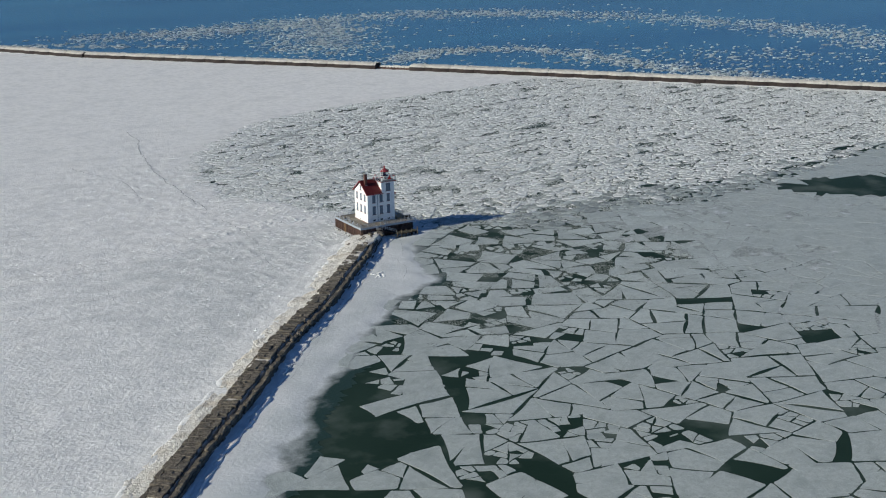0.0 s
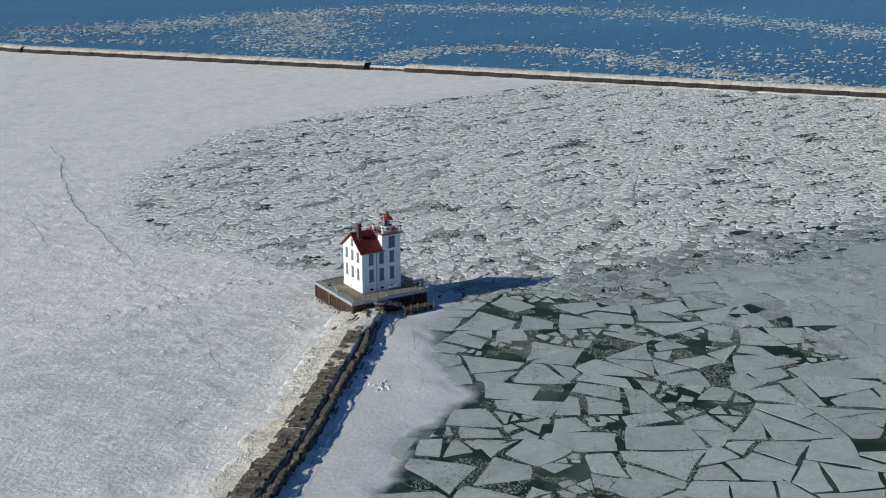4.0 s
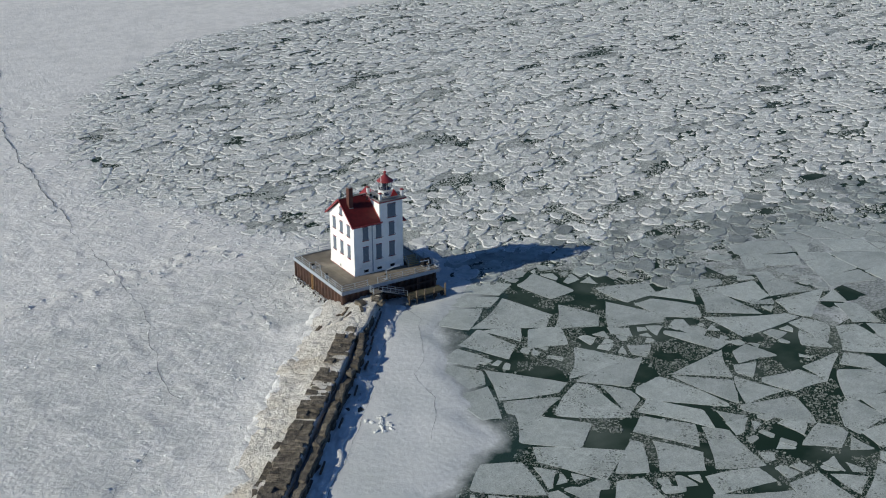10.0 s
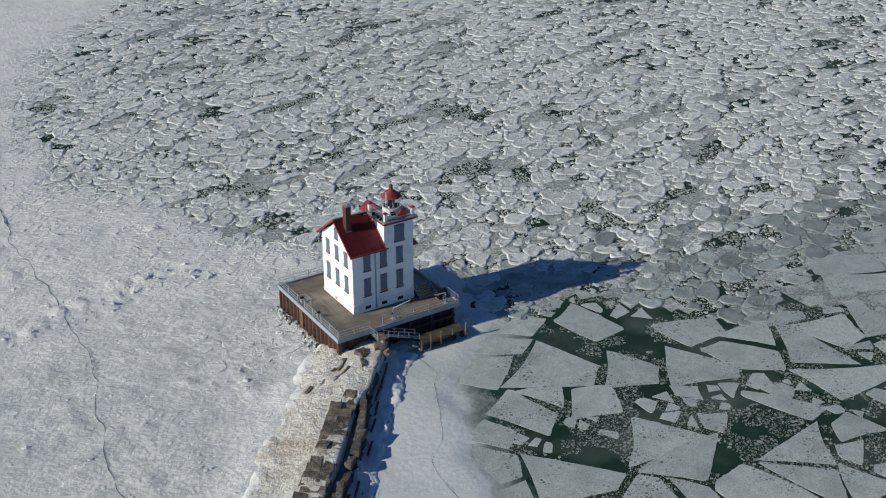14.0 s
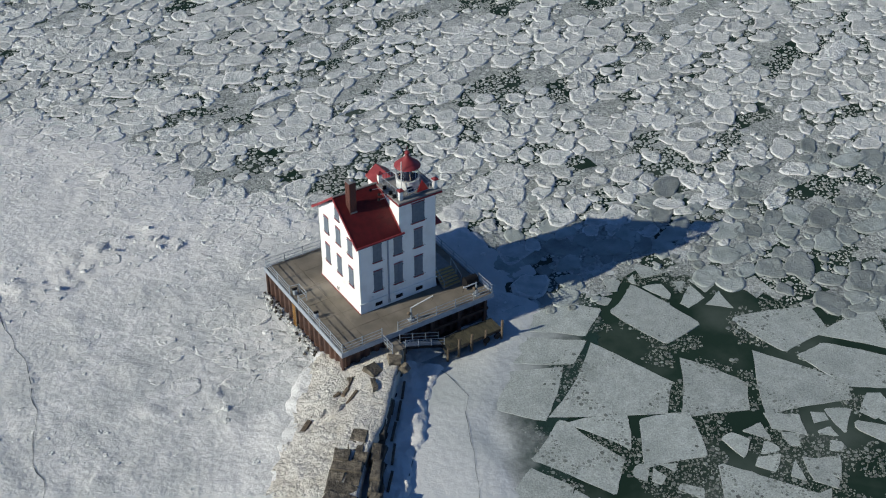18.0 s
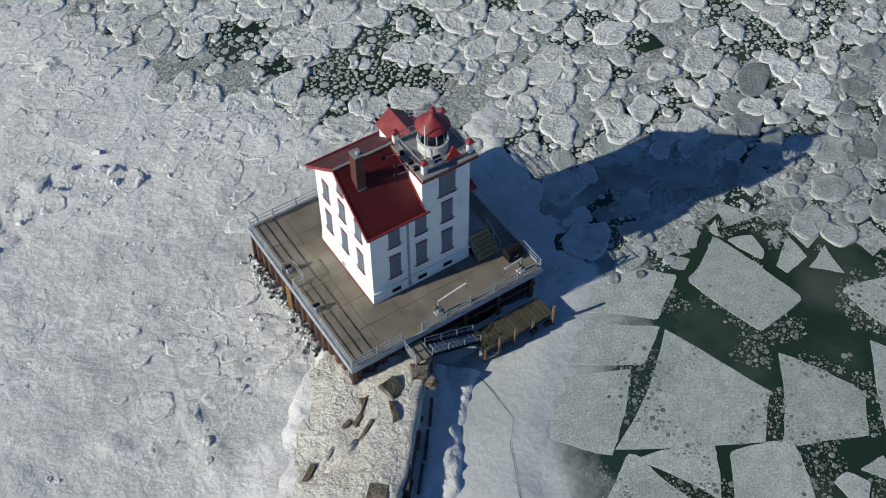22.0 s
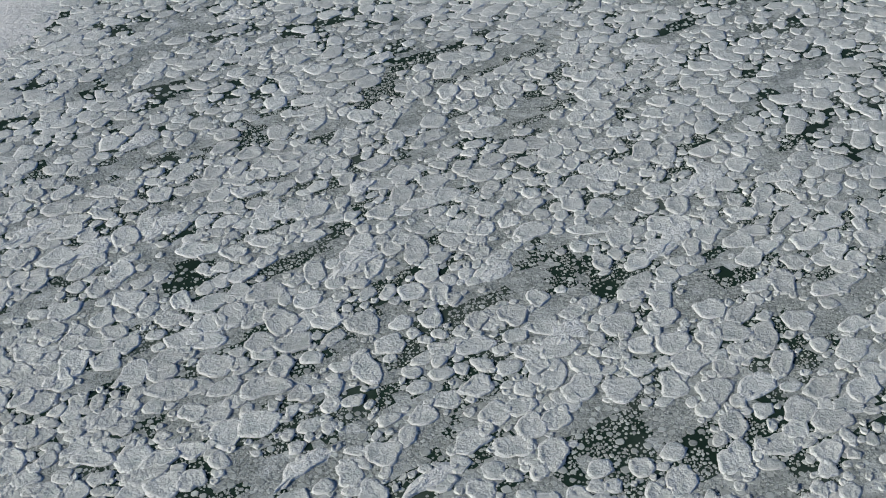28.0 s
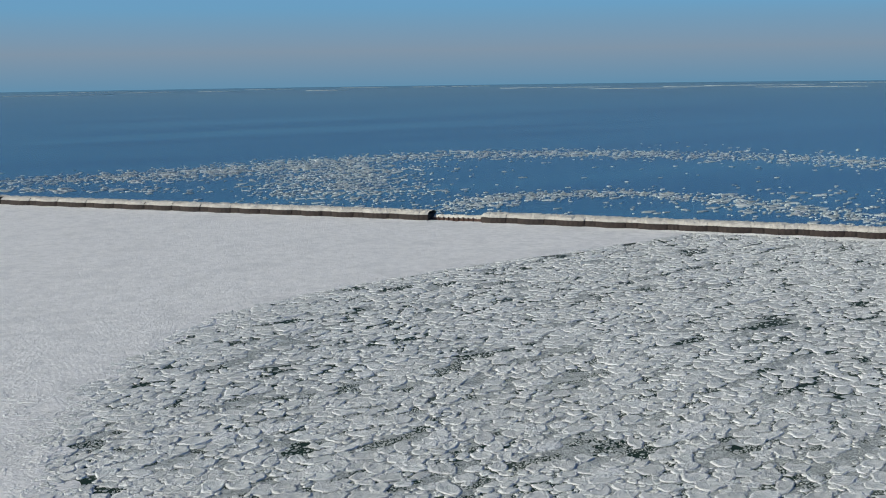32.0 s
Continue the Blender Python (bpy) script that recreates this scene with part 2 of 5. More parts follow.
def box(bm, x0, y0, z0, x1, y1, z1, bevel=0.0):
    got = bmesh.ops.create_cube(bm, size=1.0)["verts"]
    bmesh.ops.scale(bm, vec=(x1 - x0, y1 - y0, z1 - z0), verts=got)
    bmesh.ops.translate(bm, vec=((x0 + x1) / 2, (y0 + y1) / 2, (z0 + z1) / 2), verts=got)
    if bevel:
        edges = list({e for v in got for e in v.link_edges})
        bmesh.ops.bevel(bm, geom=edges, offset=bevel, segments=1, affect="EDGES")
    return got


def boxed(*a, **k):
    bm = bmesh.new()
    box(bm, *a, **k)
    return bm


def tube(bm, a, b, r, sides=6, r2=None):
    a, b = Vector(a), Vector(b)
    d = b - a
    m = Matrix.Translation((a + b) / 2) @ d.to_track_quat("Z", "Y").to_matrix().to_4x4()
    return bmesh.ops.create_cone(bm, cap_ends=True, segments=sides, radius1=r, radius2=r if r2 is None else r2, depth=d.length, matrix=m)["verts"]


def tubed(a, b, r, sides=6, r2=None):
    bm = bmesh.new()
    tube(bm, a, b, r, sides, r2)
    return bm


def fbm(x, y, s, seed=0.0, octaves=4):
    return noise.fractal(Vector((x / s, y / s, seed)), 1.0, 2.0, octaves)


# ---- plan ----
DZ = 3.70                       # deck above the ice
DX0, DX1, DY0, DY1 = -4.70, 13.75, -4.42, 13.05
HX, HY = 9.45, 8.64             # house plan
TX, TY = 4.95, 4.35             # tower: x from TX, y to TY
EAVE, RIDGE, SLAB = 12.55, 15.75, 15.75


# the stone breakwater: s metres along it from the crib, o metres to its lake side
BW0, BWA, BWN = Vector((-1.0, -6.0)), Vector((-0.655, -0.755)), Vector((0.755, -0.655))


def along(x, y):
    d = Vector((x, y)) - BW0
    return d.dot(BWA), d.dot(BWN)


def place(s, o):
    p = BW0 + BWA * s + BWN * o
    return p.x, p.y


def step_line(points, v):
    """Straight between the points (v, value)."""
    for (a, p), (b, q) in zip(points, points[1:]):
        if v <= b:
            return p + (q - p) * (v - a) / (b - a)
    return points[-1][1]


SHELF = [(-40, 16.0), (-11, 15.0), (5, 12.0), (14, 14.5), (27, 19.5), (36, 22.5), (47, 19.0), (58, 16.0), (85, 14.5), (111, 13.5), (165, 17.0), (400, 22.0)]
BAY = [(16, 13), (-2, 38), (-9, 56), (-16, 71), (-17, 95), (-6, 133), (5, 150), (28, 182), (53, 203), (86, 217), (124, 225), (170, 231), (215, 236), (240, 244)]
GREY = [(0, 0), (20, 4), (34, 8), (47, 2), (65, 0), (95, -3), (140, -8), (250, 0), (420, 20)]
RIM = [(13, -7), (25, -8.5), (33, -6), (38, -8), (41, -13), (44, -20), (48, -27), (58, -22), (73, -16), (88, -20), (106, -27), (150, -20), (180, -12), (250, 5), (420, 40)]
OUT_END, OUT_A, OUT_GAP0, OUT_GAP1, OUT_B = (-36.0, 664.0), (50.0, 503.0), (181.0, 332.0), (194.5, 313.5), (440.0, -25.0)


def side(p, q, x, y):
    return (q[0] - p[0]) * (y - p[1]) - (q[1] - p[1]) * (x - p[0])


def beyond_outer(x, y):
    if y > OUT_A[1]:
        return side(OUT_END, OUT_A, x, y) > 0
    if y > OUT_GAP0[1]:
        return side(OUT_A, OUT_GAP0, x, y) > 0
    return side(OUT_GAP1, OUT_B, x, y) > 0


def bay_x(x, y):
    for p, q in zip(BAY, BAY[1:]):
        if p[1] <= y < q[1]:
            return p[0] + (q[0] - p[0]) * (y - p[1]) / (q[1] - p[1]) + 5.0 * fbm(x, y, 14, 2.0) + 2.6 * fbm(x, y, 3.5, 3.0)
    return 900.0


def sheet_edge(x, y):
    """Metres inside the closed snow-covered ice, or below nothing outside it."""
    s, o = along(x, y)
    e = -9.0
    if s > -6 and y < 4:
        e = max(e, 1.5 - o)
    if -8 < y < 19:
        e = max(e, min(21 + 5 * fbm(x, y, 7, 3.0) + 0.2 * y - x, y + 6.5, 16 - y + 5 * fbm(x, y, 5, 9.0)))
    if y > 12:
        e = max(e, min(bay_x(x, max(y, 13.1)) - x, y - 12))
    return e


def shelf_edge(x, y):
    s, o = along(x, y)
    if not (s > -6 or (s > -17 and y < -3.5)) or y > 4:
        return -9.0
    e = min(step_line(SHELF, s) + 2.2 * fbm(x, y, 9, 5.0) - o, o + 1.5)
    return min(e, max(1.0 - x, x - 13.6, -7.75 - y + 0.25 * fbm(x, y, 2, 1.0)))


def rim_y(x):
    return step_line(RIM, x)


def zone(x, y):
    """sheet, pancake, floe, shelf or outside: what floats here."""
    if beyond_outer(x, y):
        return "outside"
    if shelf_edge(x, y) > 0:
        return "shelf"
    if sheet_edge(x, y) > 0:
        return "sheet"
    return "pancake" if y > rim_y(x) + 3.0 * fbm(x, y, 12, 7.0) else "floe"


ZONES = {}


def zone_near(x, y):
    """The zone on a fine raster, kept once found."""
    key = (round(x / 0.8), round(y / 0.8))
    if key not in ZONES:
        ZONES[key] = zone(key[0] * 0.8, key[1] * 0.8)
    return ZONES[key]


# ---- lake water, one sheet to the horizon ----
water = raw("water", [(-5000, -5000, -0.12), (5000, -5000, -0.12), (5000, 5000, -0.12), (-5000, 5000, -0.12)], [(0, 1, 2, 3)], M["water"])
tagged(water, "cold dark green and blue open lake water", "water", kind="structure")

HARBOUR = [OUT_END, OUT_A, OUT_GAP0, OUT_GAP1, OUT_B, (600, -270), (500, -700), (-700, -900), (-900, 300), (-700, 900)]
harbour = raw("harbour_water", [(x, y, -0.10) for x, y in HARBOUR], [tuple(range(len(HARBOUR)))[::-1]], M["harbour"])
tagged(harbour, "dark green harbour water with thin grey ice skin", "water", kind="structure")


# ---- the closed snow-covered ice ----
def lines(*spans):
    out = []
    for a, b, step in spans:
        out += list(np.arange(a, b, step))
    return out


BAND = [(-120, 2), (-50, 20), (-37, 23), (-26, 25.5), (-14, 27.5), (40, 27.5)]


def snow_height(x, y):
    s, o = along(x, y)
    near = min(1.0, max(0.0, (190 - y) / 60)) * min(1.0, max(0.0, (x + 190) / 60))
    h = 0.16 + 0.11 * near * fbm(x, y, 11, 1.0, 3) + near * 0.55 * max(0.0, fbm(x, y, 3.0, 4.0, 3) - 0.24) - near * 0.42 * max(0.0, fbm(x, y, 3.8, 14.0, 2) - 0.26)
    if x < 2 and y > 5:
        h += math.exp(-(((y - step_line(BAND, x) - 3.0) / 3.5) ** 2)) * (0.16 + 1.0 * max(0.0, fbm(x, y, 1.7, 8.0, 3))) * min(1.0, (2 - x) / 8)
    if s > -4 and -16 < o < 1:
        k = min(1.0, max(0.0, (o + 13.0) / 10.0))
        h += (0.5 + 0.3 * fbm(x, y, 6, 9.0)) * k * k * (3 - 2 * k) * min(1.0, (s + 4) / 8)
    h = max(h, 0.04)
    return min(h, -0.06 + (0.06 if y < 115 else 0.02) * sheet_edge(x, y)) if y > 17 else min(h, -0.2 + 0.4 * sheet_edge(x, y))


def sheet(name, xs, ys, keep, height, mat):
    index, verts, faces = {}, [], []

    def vert(i, j):
        if (i, j) not in index:
            index[i, j] = len(verts)
            jx, jy = noise.noise(Vector((xs[i] * 1.7, ys[j] * 1.7, 0.3))), noise.noise(Vector((xs[i] * 1.7, ys[j] * 1.7, 9.3)))
            wx = min(xs[i + 1] - xs[i] if i + 1 < len(xs) else 1, 2.0)
            x, y = xs[i] + 0.45 * wx * jx, ys[j] + 0.45 * wx * jy
            verts.append((x, y, height(x, y)))
        return index[i, j]

    for i in range(len(xs) - 1):
        for j in range(len(ys) - 1):
            if keep((xs[i] + xs[i + 1]) / 2, (ys[j] + ys[j + 1]) / 2):
                faces.append((vert(i, j), vert(i + 1, j), vert(i + 1, j + 1), vert(i, j + 1)))
    ob = raw(name, verts, faces, mat)
    ob.data.polygons.foreach_set("use_smooth", [True] * len(faces))
    return ob


XS = lines((-900, -300, 40), (-300, -150, 10), (-150, -60, 2.2), (-60, -44, 1.2), (-44, 26, 0.8), (26, 60, 2.5), (60, 240, 5))
YS = lines((-900, -240, 30), (-240, -140, 6), (-140, -40, 2.0), (-40, 62, 0.8), (62, 130, 1.1), (130, 270, 2.5), (270, 900, 10))
snow = sheet("snow_covered_ice", XS, YS, lambda x, y: sheet_edge(x, y) > -2.5 and not beyond_outer(x, y) and not (DX0 + .5 < x < DX1 - .5 and DY0 + .5 < y < DY1 - .5), snow_height, M["snow"])


def swept(x, y):
    """How far the wind has swept the sheet bare between the rubble band and the breakwater."""
    return min(1.0, max(0.0, (step_line(BAND, x) - 2.0 - y) / 5.0)) * min(1.0, max(0.0, (x + 125) / 60)) * min(1.0, max(0.0, (-9.5 - along(x, y)[1]) / 6 if y < -4 else 1.0))


bare = snow.data.attributes.new("thin", "FLOAT", "POINT")
bare.data.foreach_set("value", [0.75 * swept(v.co.x, v.co.y) for v in snow.data.vertices])
tagged(snow, "wind-packed grey-white snow over closed lake ice", "snow", kind="structure")


def shelf_height(x, y):
    edge = shelf_edge(x, y)
    h = 0.10 + 0.14 * min(1.0, max(0.0, edge / 3.0)) + 0.04 * fbm(x, y, 4, 2.0)
    return max(-0.07, min(h, -0.05 + 0.2 * edge))


shelf = sheet("ice_shelf", lines((-300, -120, 5), (-120, -40, 1.6), (-40, 30, 0.9)), lines((-360, -140, 5), (-140, -60, 1.6), (-60, 6, 0.9)), lambda x, y: shelf_edge(x, y) > -6.0, shelf_height, M["shelf"])
tagged(shelf, "smooth white shore-fast ice shelf beside the stones", "ice", kind="structure")
thin = shelf.data.attributes.new("thin", "FLOAT", "POINT")
thin.data.foreach_set("value", [min(1.0, max(0.0, (2.0 - shelf_edge(v.co.x, v.co.y)) / 6.5)) if along(v.co.x, v.co.y)[1] > 4 else 0.0 for v in shelf.data.vertices])


# ---- cells of drifting ice ----
def cells(seeds, reach):
    """For each seed its Voronoi cell, as corners round it."""
    buckets = {}
    for n, (x, y) in enumerate(seeds):
        buckets.setdefault((int(x // reach), int(y // reach)), []).append(n)
    out = []
    for n, (x, y) in enumerate(seeds):
        bx, by = int(x // reach), int(y // reach)
        near = [m for i in (-1, 0, 1) for j in (-1, 0, 1) for m in buckets.get((bx + i, by + j), ()) if m != n]
        near.sort(key=lambda m: (seeds[m][0] - x) ** 2 + (seeds[m][1] - y) ** 2)
        poly = [(-reach * .7, -reach * .7), (reach * .7, -reach * .7), (reach * .7, reach * .7), (-reach * .7, reach * .7)]
        for m in near[:14]:
            dx, dy = seeds[m][0] - x, seeds[m][1] - y
            limit = (dx * dx + dy * dy) / 2
            got = []
            for (px, py), (qx, qy) in zip(poly, poly[1:] + poly[:1]):
                a, b = px * dx + py * dy - limit, qx * dx + qy * dy - limit
                if a <= 0:
                    got.append((px, py))
                if a * b < 0:
                    k = a / (a - b)
                    got.append((px + (qx - px) * k, py + (qy - py) * k))
            poly = got
            if len(poly) < 3:
                break
        out.append(poly)
    return out


def rounded(poly, times=1, k=0.25):
    for _ in range(times):
        poly = [p for (ax, ay), (bx, by) in zip(poly, poly[1:] + poly[:1])
                for p in ((ax + (bx - ax) * k, ay + (by - ay) * k), (ax + (bx - ax) * (1 - k), ay + (by - ay) * (1 - k)))]
    return poly


def thinned(poly, least):
    out = []
    for p in poly:
        if not out or math.hypot(p[0] - out[-1][0], p[1] - out[-1][1]) > least:
            out.append(p)
    return out


def slab(poly, top, low, rim, inner, rough, rng, flat=False):
    """A floating plate: corners, faces and their material slots. A lumpy rim stands up round a lower middle."""
    n = len(poly)
    v = [(x, y, low) for x, y in poly]
    v += [(x * 0.992, y * 0.992, top + rng.uniform(-rough, rough)) for x, y in poly]
    f = [(i, (i + 1) % n, n + (i + 1) % n, n + i) for i in range(n)]
    m, last = [1] * n, n
    if not flat:
        crest = 0.5 * (0.97 + inner)
        v += [(x * k, y * k, top + rim * rng.uniform(0.5, 1.7)) for x, y in poly for k in (crest + rng.uniform(-0.06, 0.06),)]
        f += [(n + i, n + (i + 1) % n, 2 * n + (i + 1) % n, 2 * n + i) for i in range(n)]
        m, last = m + [1] * n, 2 * n
    v += [(x * k, y * k, top + rng.uniform(-rough, rough) * 0.6) for x, y in poly for k in (inner + rng.uniform(-0.08, 0.06),)]
    f += [(last + i, last + (i + 1) % n, last + n + (i + 1) % n, last + n + i) for i in range(n)]
    f.append(tuple(range(last + n, last + 2 * n)))
    return v, f, m + [0 if flat else 1] * n + [0]


def joined(name, made, mats, parent=None, label=""):
    verts, faces, slots = [], [], []
    for (x, y), v, f, m in made:
        k = len(verts)
        verts += [(x + a, y + b, c) for a, b, c in v]
        faces += [tuple(i + k for i in face) for face in f]
        slots += m
    return raw(name, verts, faces, mats, parent, label, slots)


def raft(name, piece, made, centre, mats, label, category, most=290, soft=False):
    """Plates as one drifting field: those nearest the centre as parts, the rest joined."""
    made.sort(key=lambda m: (m[0][0] - centre[0]) ** 2 + (m[0][1] - centre[1]) ** 2)
    field = thing(name, label, category, kind="stuff")
    for (x, y), v, f, m in made[:most]:
        one = raw(piece, v, f, mats, field, slots=m)
        one.location = (x, y, 0)
        one.data.polygons.foreach_set("use_smooth", [soft] * len(f))
    rest = joined("far_" + piece, made[most:], mats, field)
    rest["kind"] = "stuff"
    rest.data.polygons.foreach_set("use_smooth", [soft] * len(rest.data.polygons))
    return field


def darts(x0, x1, y0, y1, least, tries, rng):
    """Random points no nearer to one another than least."""
    grid, out = {}, []
    for _ in range(tries):
        x, y = rng.uniform(x0, x1), rng.uniform(y0, y1)
        i, j = int(x // least), int(y // least)
        if all((x - p) ** 2 + (y - q) ** 2 > least * least for a in (-1, 0, 1) for b in (-1, 0, 1) for p, q in grid.get((i + a, j + b), ())):
            grid.setdefault((i, j), []).append((x, y))
            out.append((x, y))
    return out


def ragged(poly, amount, rng):
    return [(x * k, y * k) for x, y in poly for k in (1 + rng.uniform(-amount, amount),)]


rng = random.Random(5)
WIND = 0.28                     # the drift's lie, radians from +x


COVER = {}


def cover(x, y, r):
    COVER.setdefault((int(x // 6), int(y // 6)), []).append((x, y, r * r))


def covered(x, y):
    i, j = int(x // 6), int(y // 6)
    return any((x - a) ** 2 + (y - b) ** 2 < rr for p in (-1, 0, 1) for q in (-1, 0, 1) for a, b, rr in COVER.get((i + p, j + q), ()))


def disc(x, y, r, n, rings, top, rim, rng):
    """A pancake: ragged uneven outline, broad lumpy rim, lower rough middle."""
    waves = [(k, rng.uniform(0, 6.28), rng.uniform(0.3, 1.0) * a) for k, a in ((2, .15), (3, .13), (4, .09), (5, .07))]
    long, turn = rng.uniform(1.0, 1.4), WIND + rng.gauss(0, .45)
    c, s = math.cos(turn), math.sin(turn)
    edge = []
    for i in range(n):
        t = 6.2832 * (i + rng.uniform(-.25, .25)) / n
        k = r * (1 + sum(a * math.cos(m * t + p) for m, p, a in waves) + rng.uniform(-.07, .07))
        u, w = k * math.cos(t) * long, k * math.sin(t) / math.sqrt(long)
        edge.append((u * c - w * s, u * s + w * c))
    v = [(a, q, -0.2) for a, q in edge]
    ox, oy = rng.uniform(-.12, .12) * r, rng.uniform(-.12, .12) * r
    for k, rise in rings:
        for a, q in edge:
            j = k + rng.uniform(-.07, .07) * (k < 0.95)
            px, py = a * j + ox * (1 - k), q * j + oy * (1 - k)
            grit = noise.noise(Vector(((x + px) / 0.55, (y + py) / 0.55, 0.0)))
            v.append((px, py, max(-0.07, top - 0.045) if k >= 1.0 else top + rise * rim * (0.8 + 0.9 * grit) + 0.09 * grit + (rng.uniform(-.04, .08) if k > .6 else 0)))
    f = [(m * n + i, m * n + (i + 1) % n, (m + 1) * n + (i + 1) % n, (m + 1) * n + i) for m in range(len(rings)) for i in range(n)]
    last = len(rings) * n
    slots = [1] * n * len(rings)
    for m in range(len(rings)):
        if rings[m][0] < 0.7:
            slots[m * n:(m + 1) * n] = [0] * n
    return v, f + [tuple(range(last, last + n))], slots + [0]


POOLS = [(-15.5, 96, 2.6), (-12.5, 91, 1.6), (18, 92, 2.6), (20, 95, 1.6), (47.8, 39.6, 1.8), (39, 38.6, 1.7), (24, 45.6, 1.5), (9, 34, 1.6), (53, 36, 1.4), (62, 62, 2.0)]


LEADS = [(18, 31.6, 3.5), (12.7, 30, 3.3), (19, 26, 3.7), (7.2, 39.7, 2.6), (39, 21.7, 3.4), (34.6, 33, 2.8), (52, 10.4, 2.4), (55, 17, 2.2), (10.3, 51.8, 2.4), (52.4, 32.7, 3.0), (31, 36, 2.4)]


def in_pool(x, y, margin=0.0):
    return any((x - a) ** 2 + ((y - b) * 1.3) ** 2 < (r + margin) ** 2 for a, b, r in POOLS)


def in_lead(x, y, margin=0.0):
    return any(((x - a) * 0.8) ** 2 + ((y - b) * 1.2) ** 2 < (r * (1 + 0.35 * fbm(x, y, 3, 77.0)) + margin) ** 2 for a, b, r in LEADS)


FULL = ((1.0, 0.0), (0.95, 0.7), (0.82, 1.0), (0.64, 0.2), (0.38, -0.2), (0.18, -0.1))
FAR = ((1.0, 0.0), (0.84, 0.9), (0.45, 0.0))


def pancakes():
    grid, made = {}, []
    c, s = math.cos(WIND), math.sin(WIND)
    for tries, r0, r1 in ((44000, 1.15, 2.2), (40000, 0.7, 1.2), (60000, 0.35, 0.7)):
        for _ in range(tries):
            x, y, r = rng.uniform(-30, 380), rng.uniform(-40, 262), rng.uniform(r0, r1)
            i, j = int(x // 5), int(y // 5)
            around = [q for a in (-1, 0, 1) for d in (-1, 0, 1) for q in grid.get((i + a, j + d), ())]
            if any((x - q[0]) ** 2 + (y - q[1]) ** 2 < (0.66 * (r + q[2])) ** 2 for q in around):
                continue
            where = zone_near(x, y)
            if where != "pancake" and not (where == "sheet" and y > 18 and sheet_edge(x, y) < (6 if y < 120 else 26) * rng.random() ** 1.5):
                continue
            u, w = x * c + y * s, -x * s + y * c
            lead = fbm(u * 0.30, w, 5, 11.0) + 0.35 * fbm(u * 0.5, w, 30, 12.0)
            fringe = y - rim_y(x)
            inshore = x - bay_x(x, y) if y > 13 else 30
            tight = 0.68 if inshore < 18 or lead < -0.25 else 0.84 if lead < 0.10 else 0.97
            if any((x - q[0]) ** 2 + (y - q[1]) ** 2 < (tight * (r + q[2])) ** 2 for q in around):
                continue
            if in_pool(x, y, 0.8 * r):
                continue
            if lead > (0.30 if r > 1.3 else 0.42 if r > 0.8 else 0.52) or (fringe < 5 and rng.random() < 0.3):
                grid.setdefault((i, j), []).append((x, y, r * 0.7))
                continue
            grid.setdefault((i, j), []).append((x, y, r))
            drift = in_lead(x, y, 0.3 * r) and (int(x * 97) + int(y * 89)) % 10 < 7
            if not drift:
                cover(x, y, r * 0.92)
            grey = step_line(GREY, x) + 11 * fbm(x, y, 11, 91.0) - y > rng.uniform(-7, 7)
            low = 0.3 if grey else 1.0
            close = x < 100 and y < 125
            n = (20 if r > 1.4 else 13 if r > 0.9 else 9) if close else 11 if r > 1.4 else 7
            v, f, m = disc(x, y, r, n, FULL if close and r > 1.4 else FAR, rng.uniform(-0.01, 0.05) * low, rng.uniform(0.04, 0.12) * low * (1.0 if close else 0.35), rng)
            if not drift:
                made.append(((x, y), v, f, [2] * len(m) if grey else m))
    return made


def area(poly):
    return abs(sum(ax * by - bx * ay for (ax, ay), (bx, by) in zip(poly, poly[1:] + poly[:1]))) / 2


def chop(poly, target, rng):
    """Crack a plate across its length, again and again, down to the target area."""
    if area(poly) < target * rng.uniform(0.6, 1.9) or len(poly) < 3:
        return [poly]
    cx, cy = sum(p[0] for p in poly) / len(poly), sum(p[1] for p in poly) / len(poly)
    xx, yy, xy = (sum((p[i] - (cx, cy)[i]) * (p[j] - (cx, cy)[j]) for p in poly) for i, j in ((0, 0), (1, 1), (0, 1)))
    t = 0.5 * math.atan2(2 * xy, xx - yy) + rng.uniform(-0.28, 0.28)
    reach = math.sqrt(max(xx, yy) / len(poly)) * 1.4
    nx, ny = math.cos(t), math.sin(t)
    d = cx * nx + cy * ny + rng.uniform(-0.3, 0.3) * reach
    one, two = [], []
    for (px, py), (qx, qy) in zip(poly, poly[1:] + poly[:1]):
        a, e = px * nx + py * ny - d, qx * nx + qy * ny - d
        (one if a <= 0 else two).append((px, py))
        if a * e < 0:
            k = a / (a - e)
            cut = (px + (qx - px) * k, py + (qy - py) * k)
            one.append(cut)
            two.append(cut)
    if len(one) < 3 or len(two) < 3:
        return [poly]
    return chop(one, target, rng) + chop(two, target, rng)


